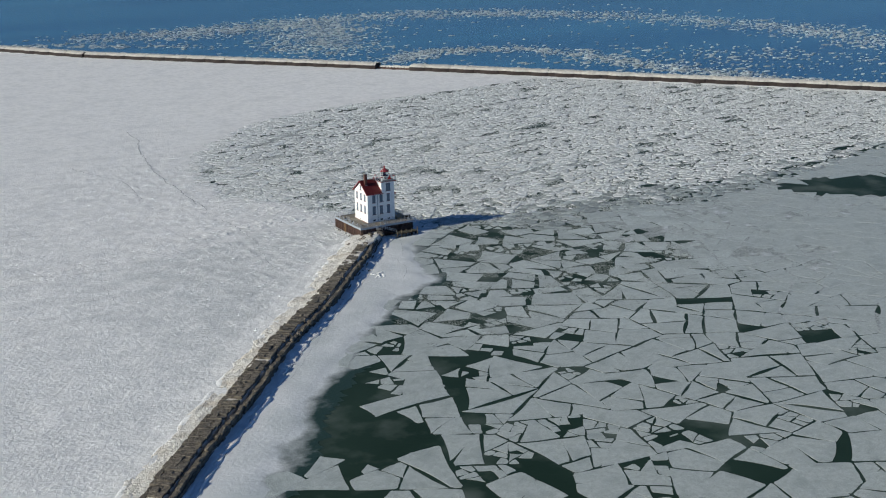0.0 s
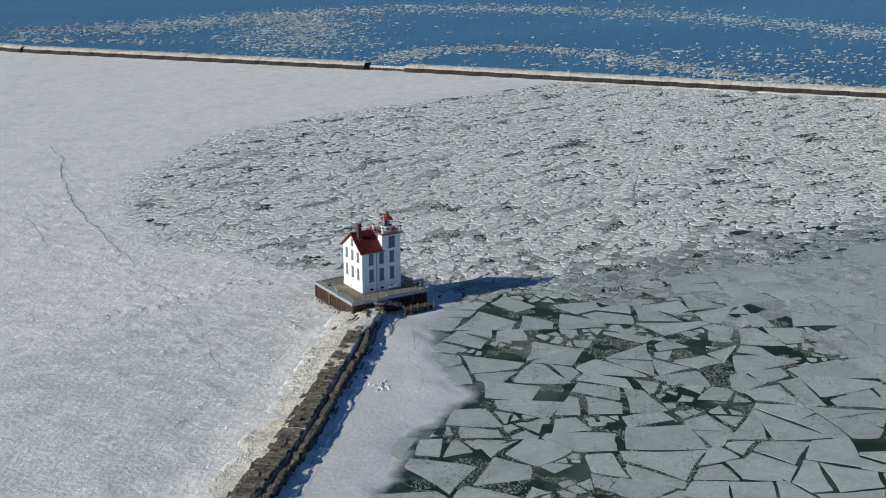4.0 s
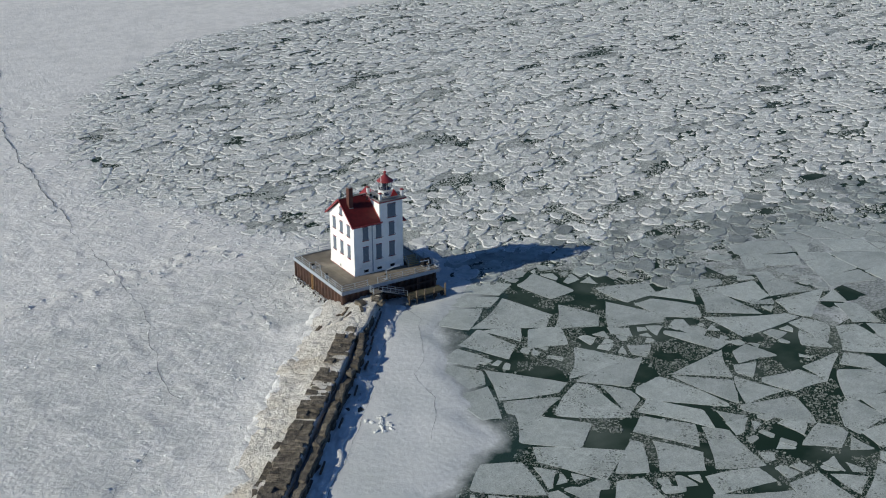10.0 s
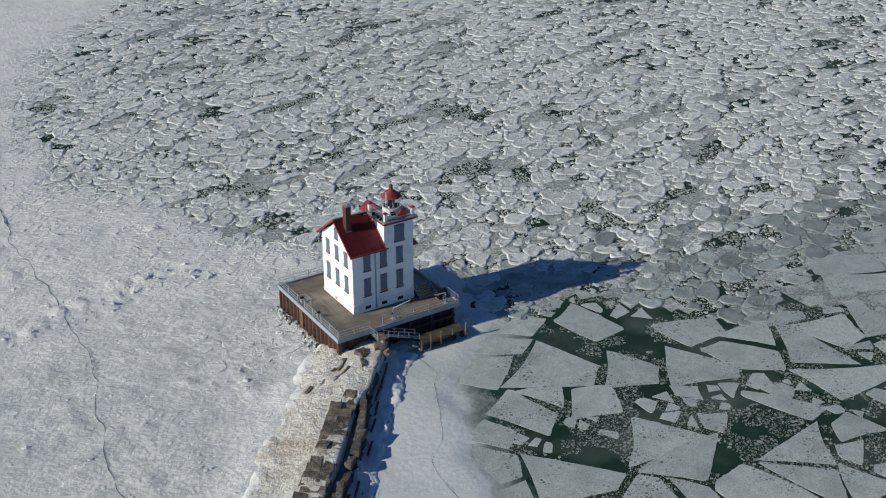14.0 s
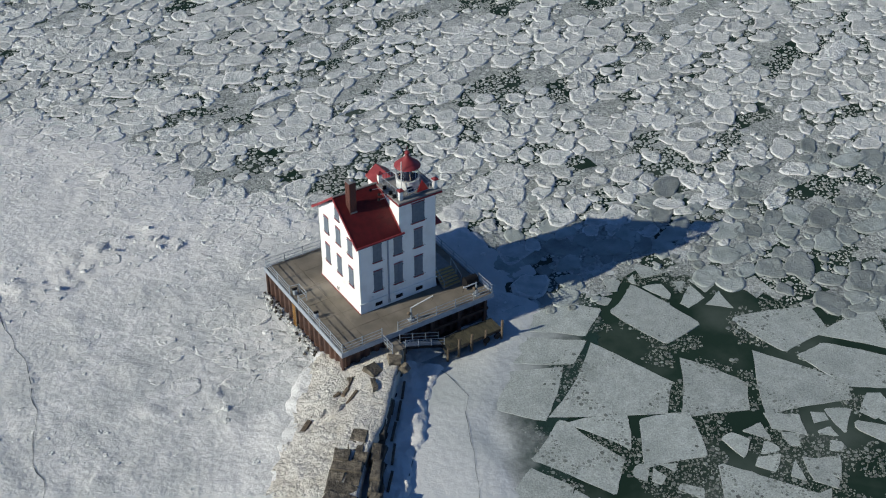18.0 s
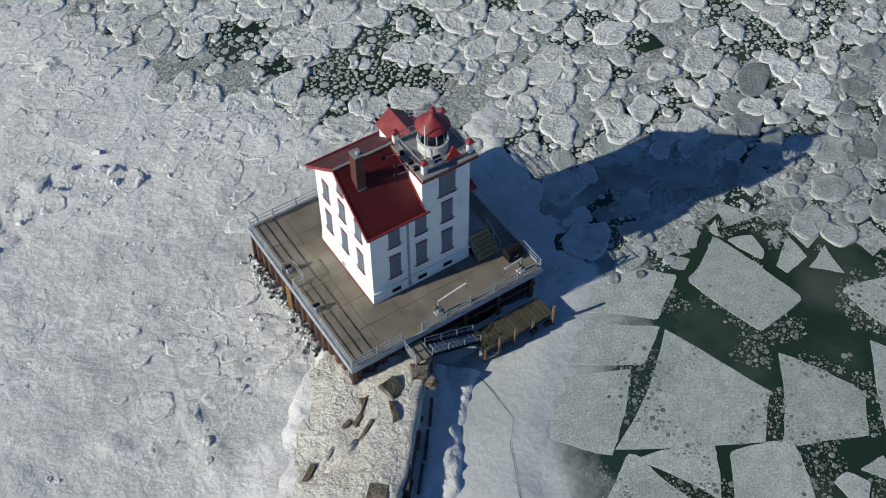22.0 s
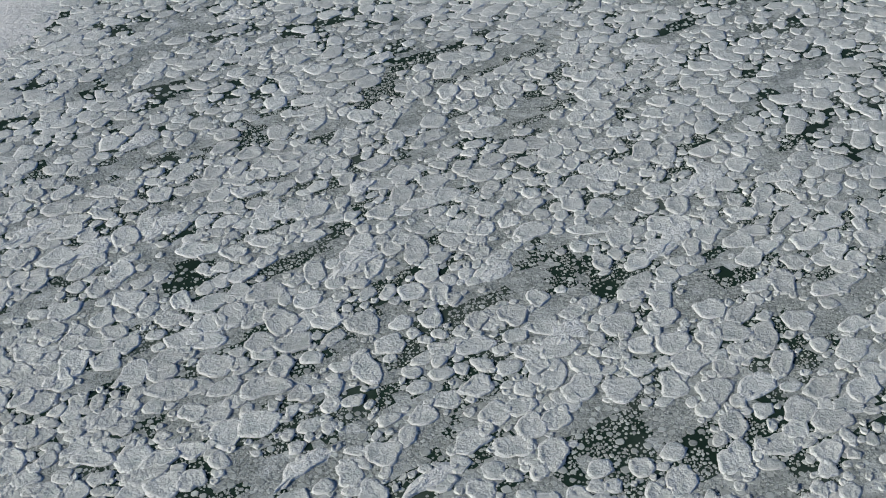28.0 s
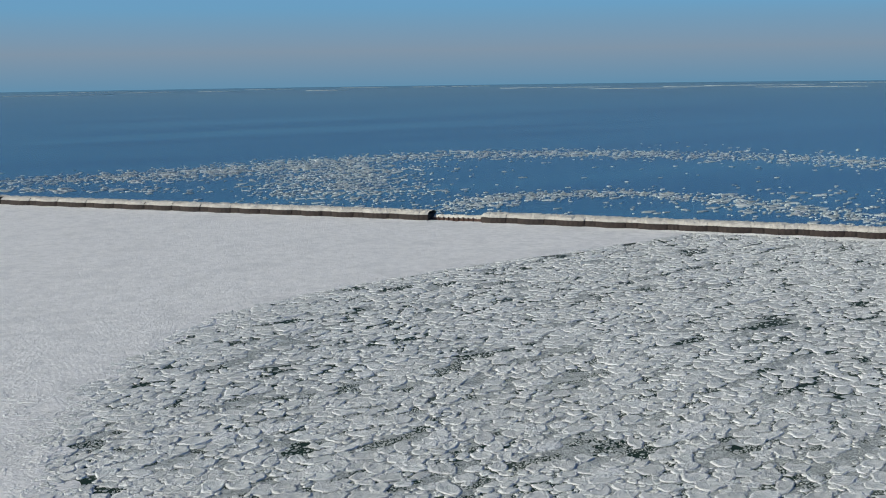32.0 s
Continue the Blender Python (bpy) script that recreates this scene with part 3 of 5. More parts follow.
def floes():
    seeds = darts(-190, 350, -370, 110, 26.0, 5000, rng)
    made = []
    for (sx, sy), cell_ in zip(seeds, cells(seeds, 64.0)):
        if len(cell_) < 3:
            continue
        for poly in (p for q in chop(cell_, 64.0, rng) for p in (chop(q, 9.0, rng) if fbm(sx + q[0][0], sy + q[0][1], 20, 61.0) > 0.34 and rng.random() < 0.7 or rng.random() < 0.10 else [q])):
            if area(poly) < 14 and rng.random() < 0.28:
                continue
            cx, cy = sum(p[0] for p in poly) / len(poly), sum(p[1] for p in poly) / len(poly)
            x, y = sx + cx, sy + cy
            girth = sum(math.hypot(p[0] - q[0], p[1] - q[1]) for p, q in zip(poly, poly[1:] + poly[:1]))
            if zone(x, y) != "floe" or area(poly) < max(1.2, 0.034 * girth ** 2):
                continue
            loose = (1.0 if x < 55 else max(0.08, 1.0 - (x - 55) / 45)) * min(1.0, max(0.35, 1 + (y + 72) / 40))
            pool = (x + 70 + 5 * fbm(x, y, 9)) ** 2 / 1.2 + (y + 112) ** 2 / 2.4 < 16 ** 2
            if pool or ((x - 178) ** 2 / 1000 + (y + 42 + 0.35 * (x - 178)) ** 2 / 240 < 1):
                continue
            if fbm(x, y, 13, 21.0) > 0.50 + 0.35 * (1 - loose) or rng.random() < 0.05 * loose:
                continue
            corners = []
            for (px, py), (qx, qy) in zip(poly, poly[1:] + poly[:1]):
                corners.append((px - cx, py - cy))
                long = math.hypot(qx - px, qy - py)
                if long > 2.4:
                    steps = min(6, int(long / 0.8))
                    bow = rng.uniform(-.05, .05) * long
                    for k in (q / steps for q in range(1, steps)):
                        o = 4 * k * (1 - k) * bow + rng.uniform(-.07, .07)
                        corners.append((px + (qx - px) * k - cx - (qy - py) / long * o, py + (qy - py) * k - cy + (qx - px) / long * o))
            inner = min(math.hypot(a, e) for a, e in corners)
            k = max(0.6, 1 - (0.05 + loose * rng.uniform(0.12, 0.62)) / (0.5 * math.sqrt(area(poly))))
            turn = loose * rng.uniform(-0.2, 0.2)
            c, s = math.cos(turn) * k, math.sin(turn) * k
            corners = [(a * c - e * s, a * s + e * c) for a, e in corners]
            if rng.random() < 0.6:
                corners = rounded(corners, 1, 0.25)
            corners = thinned(corners, 0.25)
            if len(corners) < 3:
                continue
            x, y = x + loose * rng.uniform(-.4, .4), y + loose * rng.uniform(-.4, .4)
            cover(x, y, 0.85 * inner * k)
            made.append(((x, y), *slab(corners, rng.uniform(-0.07, -0.03), -0.2, 0.0, 0.965, 0.002, rng, flat=True)))
    return made


BITS = set()


def brash(count, box_, least, most, wanted):
    made = []
    for _ in range(count):
        x, y = rng.uniform(box_[0], box_[1]), rng.uniform(box_[2], box_[3])
        if covered(x, y) or zone_near(x, y) != wanted or fbm(x, y, 6, 31.0) < (-0.45 if wanted == "pancake" else -0.04) or wanted == "floe" and shelf_edge(x, y) > -3.0:
            continue
        if in_pool(x, y) and rng.random() < 0.85:
            continue
        r, n, t0 = least + (most - least) * rng.random() ** 3, rng.choice((6, 7, 8)), rng.uniform(0, 6)
        k = int(r / 0.14) + 1
        i0, j0 = int(x // 0.14), int(y // 0.14)
        spots = [(i0 + i, j0 + j) for i in range(-k, k + 1) for j in range(-k, k + 1) if (i * i + j * j) * 0.0196 < r * r]
        if any(p in BITS for p in spots):
            continue
        BITS.update(spots)
        top = rng.uniform(-0.07, -0.02)
        ring = [(r * rng.uniform(0.75, 1.1) * math.cos(t0 + 6.283 * i / n), r * rng.uniform(0.75, 1.1) * math.sin(t0 + 6.283 * i / n)) for i in range(n)]
        v = [(a, b, -0.12) for a, b in ring] + [(a * 0.8, b * 0.8, top) for a, b in ring]
        made.append(((x, y), v, [(i, (i + 1) % n, n + (i + 1) % n, n + i) for i in range(n)] + [tuple(range(n, 2 * n))], [0] * (n + 1)))
    return made


raft("pancake_ice", "pancake_floe", pancakes(), (34, 44), [M["pancake"], M["rim"], M["grey_disc"]], "rounded grey-white pancake ice floes with raised rims", "ice floes", soft=True)
raft("angular_floes", "floe", floes(), (22, -30), [M["floe"], M["floe_edge"]], "thin grey angular ice floes drifting on dark green water", "ice floes")
bits = thing("brash_ice", "small grey broken ice bits between the larger floes", "ice bits", kind="stuff")
joined("brash_bits", brash(30000, (2, 60, 6, 56), 0.22, 0.8, "pancake"), [M["brash"]], bits)["kind"] = "stuff"
joined("brash_bits", brash(230000, (-12, 110, -20, 130), 0.10, 0.60, "pancake"), [M["brash"]], bits)["kind"] = "stuff"
joined("brash_bits", brash(120000, (-20, 330, 10, 250), 0.25, 0.9, "pancake"), [M["brash"]], bits)["kind"] = "stuff"
joined("brash_bits", brash(200000, (-32, 70, -95, 4), 0.05, 0.32, "floe"), [M["brash_thin"]], bits)["kind"] = "stuff"
slush_ = sheet("slush", lines((-20, 120, 1.6), (120, 390, 5)), lines((-200, -30, 5), (-30, 140, 1.6), (140, 262, 5)), lambda x, y: (zone_near(x, y) == "pancake" and not in_pool(x, y, 0.6) and not in_lead(x, y, 0.1) and fbm(0.4 * (x * 0.961 + y * 0.276), y * 0.961 - x * 0.276, 5, 41.0) > -0.08 or zone_near(x, y) == "floe" and fbm(x, y, 11, 43.0) + (x - 62) / 34 > 0.1 and not ((x - 178) ** 2 / 1100 + (y + 42 + 0.35 * (x - 178)) ** 2 / 280 < 1)), lambda x, y: -0.075 + 0.012 * noise.noise(Vector((x, y, 0))), M["slush"])
tagged(slush_, "dark grey frozen slush between pancake floes", "slush", kind="structure")


def drifts():
    """Low streaks of blown snow over the pancake ice."""
    field = thing("snow_streaks", "low wind-blown white snow streaks over the floes", "snow", kind="stuff")
    for _ in range(70):
        x, y = rng.uniform(0, 230), rng.uniform(15, 225)
        if zone(x, y) != "pancake" or y - rim_y(x) < 18:
            continue
        long, wide, n = rng.uniform(2.5, 6.5), rng.uniform(0.8, 1.8), 16
        edge = [(long * math.cos(6.283 * i / n) * rng.uniform(0.7, 1.15), wide * math.sin(6.283 * i / n) * rng.uniform(0.5, 1.3) + 0.25 * wide * math.sin(12 * i / n)) for i in range(n)]
        v = [(a, q, -0.05) for a, q in edge] + [(a * j, q * j, 0.10 + rng.uniform(-.03, .09)) for a, q in edge for j in (rng.uniform(.7, .9),)] + [(a * j, q * j, 0.15 + rng.uniform(-.05, .12)) for a, q in edge for j in (rng.uniform(.3, .55),)]
        ob = raw("snow_streak", v, [(m + i, m + (i + 1) % n, m + n + (i + 1) % n, m + n + i) for m in (0, n) for i in range(n)] + [tuple(range(2 * n, 3 * n))], M["rim"], field)
        ob.location, ob.rotation_euler = (x, y, 0), (0, 0, WIND + rng.uniform(-0.12, 0.12))


def frozen_in():
    """Old pancakes frozen into the closed ice, their rims standing out of the snow."""
    made, taken = [], []
    for _ in range(2600):
        y, r = rng.uniform(-30, 150), rng.uniform(0.6, 2.2)
        x = (bay_x(0, max(13.1, y)) if y > 13.1 else 0) - 0.5 - abs(rng.gauss(0, 7))
        if sheet_edge(x, y) < -0.5 or (DX0 - 3 < x < DX1 + 3 and DY0 - 2 < y < DY1 + 2) or (along(x, y)[1] > -11 and y < 0):
            continue
        if any((x - a) ** 2 + (y - q) ** 2 < (0.7 * (r + k)) ** 2 for a, q, k in taken) or fbm(x, y, 12, 81.0) < -0.2:
            continue
        taken.append((x, y, r))
        low = 1.0 if sheet_edge(x, y) < 5 else rng.uniform(.45, .9)
        v, f, m = disc(x, y, r, 14, ((0.999, 0.1), (0.88, 0.9), (0.74, 1.0), (0.5, 0.1), (0.25, 0.0)), max(0.02, snow_height(x, y)) + 0.0, 0.065 * low, rng)
        base = max(0.02, snow_height(x, y))
        made.append(((x, y), [(a, q, (snow_height(x + a, y + q) if sheet_edge(x, y) > 2 else base) + (z - base if n >= 14 else -0.2) - (0.10 if n < 28 else 0.03)) for n, (a, q, z) in enumerate(v)], f, m))
    field = thing("frozen_pancakes", "rough rims of old pancakes frozen into closed ice", "ice", kind="stuff")
    ob = joined("frozen_pancake", made, [M["snow"], M["rim"]], field)
    ob["kind"] = "stuff"
    ob.data.polygons.foreach_set("use_smooth", [True] * len(ob.data.polygons))


drifts()
frozen_in()


def crack(points, width, height, jig=0.8):
    """A narrow open crack in the snow, wandering between the points."""
    path = []
    for (ax, ay), (bx, by) in zip(points, points[1:]):
        n = max(2, int(math.hypot(bx - ax, by - ay) / 1.2))
        path += [(ax + (bx - ax) * i / n, ay + (by - ay) * i / n) for i in range(n)]
    v, f = [], []
    for i, (x, y) in enumerate(path):
        x, y = x + jig * noise.noise(Vector((x / 3, y / 3, 5.0))) + 2 * jig * noise.noise(Vector((x / 14, y / 14, 2.0))), y
        w = width * (0.5 + rng.random()) * (0.6 if y < 60 else 1.2)
        for k in (-w, w):
            v.append((x + k, y + 0.3 * k, height(x, y) + (0.06 if y < 60 else 0.16)))
        if i:
            f.append((2 * i - 2, 2 * i - 1, 2 * i + 1, 2 * i))
    return raw("crack", v, f, M["crack"])


for pts, w in (([(-11, 213), (-12, 193), (-20, 162), (-26, 130), (-29, 90), (-31, 56), (-31, 38), (-30.5, 20), (-33, 7), (-36, -5), (-38, -18)], 0.08),
               ([(-90, -75), (-77, -62), (-66, -49), (-53, -36), (-44, -26)], 0.05), ([(-52, 150), (-41, 110), (-44, 84)], 0.06),
               ([(-95, 40), (-80, 10), (-84, -20)], 0.05)):
    tagged(crack(pts, w, snow_height), "thin dark wandering crack in the snow-covered ice", "crack", kind="structure")
for pts, w in (([(4.4, -8.0), (5.3, -13.4), (3.4, -15.3), (0.1, -21.4), (-2.4, -25.9), (-5.5, -28.6), (-6.8, -36), (-14, -46)], 0.05), ([(14.7, -10.3), (5.3, -13.4)], 0.04), ([place(2, 4.6), place(12, 4.9), place(30, 4.7), place(60, 4.9), place(100, 4.8), place(160, 5.2)], 0.10),
               ([place(26, 6.5), place(60, 6.2), place(110, 6.6)], 0.05)):
    tagged(crack(pts, w, shelf_height, 0.5), "narrow blue-grey crack in the shore ice shelf", "crack", kind="structure")


# ---- the crib and its deck ----
crib = thing("crib_pier", "square concrete deck on rusty steel sheet-pile crib", "pier")
# black core puts the shade under the deck into its colour
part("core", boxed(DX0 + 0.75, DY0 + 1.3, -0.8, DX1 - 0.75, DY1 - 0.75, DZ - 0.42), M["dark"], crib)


def corrugated(p, q, z0, z1, pitch, depth):
    """A sheet-pile wall from p to q."""
    d = Vector(q) - Vector(p)
    u, n = d.normalized(), Vector((d.y, -d.x)).normalized()
    out, t = [], 0.0
    while t < d.length:
        for k, o in ((0, 0), (0.18, depth), (0.5, depth), (0.68, 0)):
            a = min(t + k * pitch, d.length)
            out.append(Vector(p) + u * a + n * o)
        t += pitch
    out.append(Vector(q))
    v = [(a.x, a.y, z) for a in out for z in (z0, z1)]
    return v, [(2 * i, 2 * i + 2, 2 * i + 3, 2 * i + 1) for i in range(len(out) - 1)]


for p, q, z1 in (((DX0 + 0.35, DY1 - 0.35), (DX0 + 0.35, DY0 + 0.4), DZ - 0.4), ((DX0 + 0.35, DY0 + 0.45), (0.6, DY0 + 0.45), DZ - 0.4), ((0.6, DY0 + 1.2), (DX1 - 0.4, DY0 + 1.2), DZ - 0.4),
              ((DX1 - 0.4, DY0 + 1.2), (DX1 - 0.4, DY1 - 0.35), DZ - 0.4), ((DX1 - 0.4, DY1 - 0.35), (DX0 + 0.35, DY1 - 0.35), DZ - 0.4)):
    v, f = corrugated(p, q, -0.8, z1, 1.15, 0.28)
    raw("sheet_pile_wall", v, f, M["pile"], crib)
for x, y in ((DX0 + .1, DY0 + .12), (DX0 + .1, DY1 - .12)):
    part("corner_pile", tubed((x, y, -0.8), (x, y, DZ - 0.4), 0.2, 8), M["pile"], crib)
for i in range(4):
    part("support_post", boxed(2.6 + 3.4 * i, DY0 + 0.1, -0.8, 2.95 + 3.4 * i, DY0 + 0.45, DZ - 0.4), M["pile"], crib)
part("cross_beam", boxed(0.6, DY0 + 0.15, 1.6, DX1 - 0.4, DY0 + 0.4, 1.9), M["pile"], crib)
# deck slabs with open joints
SLX, SLY = [DX0, -1.55, 1.5, 4.55, 7.6, 10.65, DX1], [DY0, -1.5, 1.4, 4.3, 7.2, 10.1, DY1]
for x0, x1 in zip(SLX, SLX[1:]):
    for y0, y1 in zip(SLY, SLY[1:]):
        part("deck_slab", boxed(x0 + 0.02, y0 + 0.02, DZ - 0.4, x1 - 0.02, y1 - 0.02, DZ + rng.uniform(-.006, .006), bevel=0.012), M["deck"], crib)
part("deck_joint_bed", boxed(DX0 + .02, DY0 + .02, DZ - 0.41, DX1 - .02, DY1 - .02, DZ - 0.03), M["deck"], crib)
for x0, y0, x1, y1 in ((DX0 - 0.12, DY0 - 0.12, DX0 - .003, DY1 + 0.12), (DX0, DY0 - 0.12, DX1, DY0 - .003), (DX1 + .003, DY0 - 0.12, DX1 + 0.12, DY1 + 0.12), (DX0, DY1 + .003, DX1, DY1 + 0.12)):
    part("fascia", boxed(x0, y0, DZ - 0.5, x1, y1, DZ + 0.10), M["grey_steel"], crib, "blue-grey steel fascia beam")


# ---- railings ----
def railing(p, q, label, z=DZ, spacing=2.35, ends=(True, True), high=1.1):
    d = Vector(q) - Vector(p)
    n = max(1, round(d.length / spacing))
    ob = thing("deck_railing", label, "railing", (p[0], p[1], z), "deck railings")
    for i in range(n + 1):
        if (i == 0 and not ends[0]) or (i == n and not ends[1]):
            continue
        a = d * i / n
        part("post", tubed((a.x, a.y, -0.08), (a.x, a.y, high + 0.1), 0.055, 6), M["rail"], ob)
    for h in (0.32, 0.68, high):
        part("rail", tubed((0, 0, h), (d.x, d.y, h), 0.038, 6), M["rail"], ob)
    return ob


RL = "grey galvanised pipe railing along the deck edge"
railing((DX0 + .05, DY0 + .05), (DX0 + .05, 5.2), RL, ends=(True, True))
railing((DX0 + .05, 7.2), (DX0 + .05, DY1 - .05), RL)
railing((DX0 + .05, DY1 - .05), (DX1 - .05, DY1 - .05), RL, ends=(False, True))
railing((DX1 - .05, DY1 - .05), (DX1 - .05, DY0 + .05), RL, ends=(False, True))
railing((DX0 + .05, DY0 + .05), (0.0, DY0 + .05), RL, ends=(False, True))
railing((1.9, DY0 + .05), (DX1 - .05, DY0 + .05), RL, ends=(True, False))
railing((0.0, DY0), (0.0, -6.4), "short grey railing of the stair landing", 3.05, 1.2, (False, True))
# inner gate frame at the ladder
gate = thing("ladder_gate", "grey pipe gate standing open inside the railing", "gate", (DX0 + .05, 5.2, DZ))
for x, y in ((0, 0), (1.05, 0.1), (1.05, 1.8), (0, 2.0)):
    part("post", tubed((x, y, 0), (x, y, 1.15), 0.05, 6), M["rail"], gate)
for h in (0.55, 1.1):
    for a, b in (((0, 0), (1.05, 0.1)), ((1.05, 0.1), (1.05, 1.8)), ((1.05, 1.8), (0, 2.0))):
        part("rail", tubed((*a, h), (*b, h), 0.035, 6), M["rail"], gate)
ladder = thing("crib_ladder", "brown timber ladder fixed to the crib wall", "ladder", (DX0 - 0.02, 5.6, 0))
for y in (0, 0.75):
    part("stile", boxed(-0.16, y - .06, 0.2, -.02, y + .06, DZ - 0.5), M["timber"], ladder)
for i in range(9):
    part("rung", boxed(-0.2, 0, 0.45 + 0.32 * i, -0.1, 0.75, 0.53 + 0.32 * i), M["yellow"], ladder)


def dock_box(x, y, label):
    ob = thing("rail_winch", label, "winch", (x, y, DZ), "railing winches")
    part("housing", boxed(-.2, -.25, 0, .2, .25, .6, bevel=.04), M["grey_steel"], ob)
    part("drum", tubed((-.26, 0, .72), (.26, 0, .72), .15, 10), M["dark"], ob)
    part("bracket", boxed(-.1, -.08, .58, .1, .08, .75), M["grey_steel"], ob)


dock_box(-4.15, 6.95, "small blue-grey steel winch beside the railing")
dock_box(-4.15, 2.15, "small blue-grey steel winch beside the railing")


def davit(x, y, reach, lift, label):
    ob = thing("davit", label, "davit", (x, y, DZ), "deck davits")
    part("base", boxed(-.3, -.3, 0, .3, .3, .16, bevel=.03), M["rail"], ob)
    part("mast", tubed((0, 0, .16), (0, 0, 1.7), .09, 8), M["rail"], ob)
    part("brace", tubed((.3, 0, .1), (0, 0, 1.2), .05, 6), M["rail"], ob)
    part("winch", tubed((-.25, -.15, 1.0), (-.25, .15, 1.0), .17, 10), M["timber"], ob)
    part("arm", tubed((0, 0, 1.65), (reach, 0, lift), .07, 8), M["white_metal"], ob, "pale steel arm")
    part("hook_line", tubed((reach, 0, lift), (reach, 0, lift - .6), .02, 5), M["dark"], ob)
    return ob


davit(3.95, -3.6, 2.7, 2.1, "pale steel davit with a raised arm at the edge")
davit(12.1, -3.7, -1.9, 1.9, "pale steel davit turned inward beside a corner").rotation_euler = (0, 0, 0.15)
cab = thing("deck_locker", "black weathered steel locker with a domed lid", "locker", (12.5, -2.0, DZ))
part("body", boxed(-.75, -.55, .08, .75, .55, .85, bevel=.05), M["dark"], cab)
bm = tubed((-.74, 0, .8), (.74, 0, .8), .5, 14)
part("lid", bm, M["dark"], cab)
for a in (-.6, .6):
    part("foot", boxed(a - .08, -.5, 0, a + .08, .5, .08), M["grey_steel"], cab)
part("handle", tubed((-.2, -.6, .6), (.2, -.6, .6), .03, 6), M["rail"], cab)

# ---- stair and landing down to the dock ----
dock = thing("boat_dock", "low weathered plank dock beside the crib", "dock", (0, 0, 0))
for i in range(17):
    x0 = 5.9 + i * 0.42
    part("plank", boxed(x0, -7.35, 1.10, x0 + 0.39, -5.25, 1.20 + rng.uniform(-.01, .01)), M["plank"], dock)
for y in (-7.2, -5.4):
    part("beam", boxed(5.9, y - .12, .8, 13.0, y + .12, 1.09), M["timber"], dock)
for x, h in ((6.0, 1.7), (7.4, 2.3), (9.0, 2.2), (10.8, 2.0), (12.9, 2.4)):
    part("mooring_post", tubed((x, -7.5, -0.8), (x + .03, -7.5, h), 0.14, 8), M["timber"], dock, "grey weathered round timber pile")
for x in (10.8, 12.2):
    part("tyre_fender", tubed((x, -7.75, .75), (x, -7.6, .75), .4, 14), M["dark"], dock)
stair = thing("dock_stair", "dark steel open stair from deck to dock", "stair", (0, 0, 0))
part("landing", boxed(0.05, -6.4, 2.95, 1.6, DY0 - .14, 3.05), M["deck"], stair)
for y in (-6.35, -5.2):
    bm = bmesh.new()
    box(bm, 0, -.05, -.14, 5.05, .05, .14)
    bmesh.ops.rotate(bm, cent=(0, 0, 0), matrix=Matrix.Rotation(0.37, 3, "Y"), verts=bm.verts)
    bmesh.ops.translate(bm, vec=(1.6, y, 2.95), verts=bm.verts)
    part("stringer", bm, M["dark"], stair)
    for h in (.55, 1.0):
        part("handrail", tubed((1.6, y, 2.95 + h), (6.3, y, 1.15 + h), .035, 6), M["rail"], stair)
    for k in (0, .33, .66, 1):
        part("rail_post", tubed((1.6 + 4.7 * k, y, 2.95 - 1.8 * k), (1.6 + 4.7 * k, y, 3.98 - 1.8 * k), .04, 6), M["rail"], stair)
for i in range(11):
    x = 1.75 + i * .41
    part("tread", boxed(x, -6.3, 2.86 - i * .165, x + .30, -5.25, 2.90 - i * .165), M["rail"], stair)
for x in (0.2, 1.5):
    part("leg", boxed(x - .08, -6.35, 0.2, x + .08, -6.2, 2.95), M["timber"], stair)

# ---- east entrance steps ----
steps = thing("entrance_steps", "grey steps with worn yellow-brown treads beside the wall", "steps", (0, 0, 0))
for i in range(6):
    y = -0.95 + i * .34
    part("step", boxed(9.75, y, DZ + .003, 12.0, y + (6 - i) * .34, DZ + .18 * (i + 1) - .04), M["grey_floor"], steps)
    part("tread", boxed(9.76, y - .03, DZ + .18 * (i + 1) - .038, 11.98, y + .30, DZ + .18 * (i + 1) + .012, bevel=.008), M["tread"], steps, "worn yellow-brown wooden tread")
for x in (9.8, 12.0):
    part("handrail", tubed((x, -.95, DZ + 1.0), (x, 1.09, DZ + 2.1), .035, 6), M["rail"], steps)
    for k in (0, .5, 1):
        part("rail_post", tubed((x, -.95 + 2.04 * k, DZ), (x, -.95 + 2.04 * k, DZ + 1.0 + 1.1 * k), .04, 6), M["rail"], steps)
part("platform", boxed(9.75, 1.11, DZ + .003, 12.0, 5.6, DZ + 1.09), M["grey_floor"], steps)

# ---- the lighthouse ----
HOUSE = thing("lighthouse", "white three-storey lighthouse with red roofs and shuttered windows", "lighthouse", (0, 0, 0))
RY = 4.32                       # ridge line
WT = EAVE                       # wall top
IN = 0.10                       # wall set back from the plinth


def gable_wall():
    bm = bmesh.new()
    k = (RIDGE - EAVE) / (RY + 0.45)
    prof = [(IN, DZ + 1.0), (HY - IN, DZ + 1.0), (HY - IN, EAVE + 0.25), (RY, EAVE + 0.25 + k * (RY - IN)), (IN, EAVE + 0.25)]
    lo = [bm.verts.new((IN, y, z)) for y, z in prof]
    hi = [bm.verts.new((HX - IN, y, z)) for y, z in prof]
    bm.faces.new(lo[::-1])
    bm.faces.new(hi)
    for i in range(5):
        bm.faces.new((lo[i], lo[(i + 1) % 5], hi[(i + 1) % 5], hi[i]))
    bmesh.ops.recalc_face_normals(bm, faces=bm.faces)
    return bm


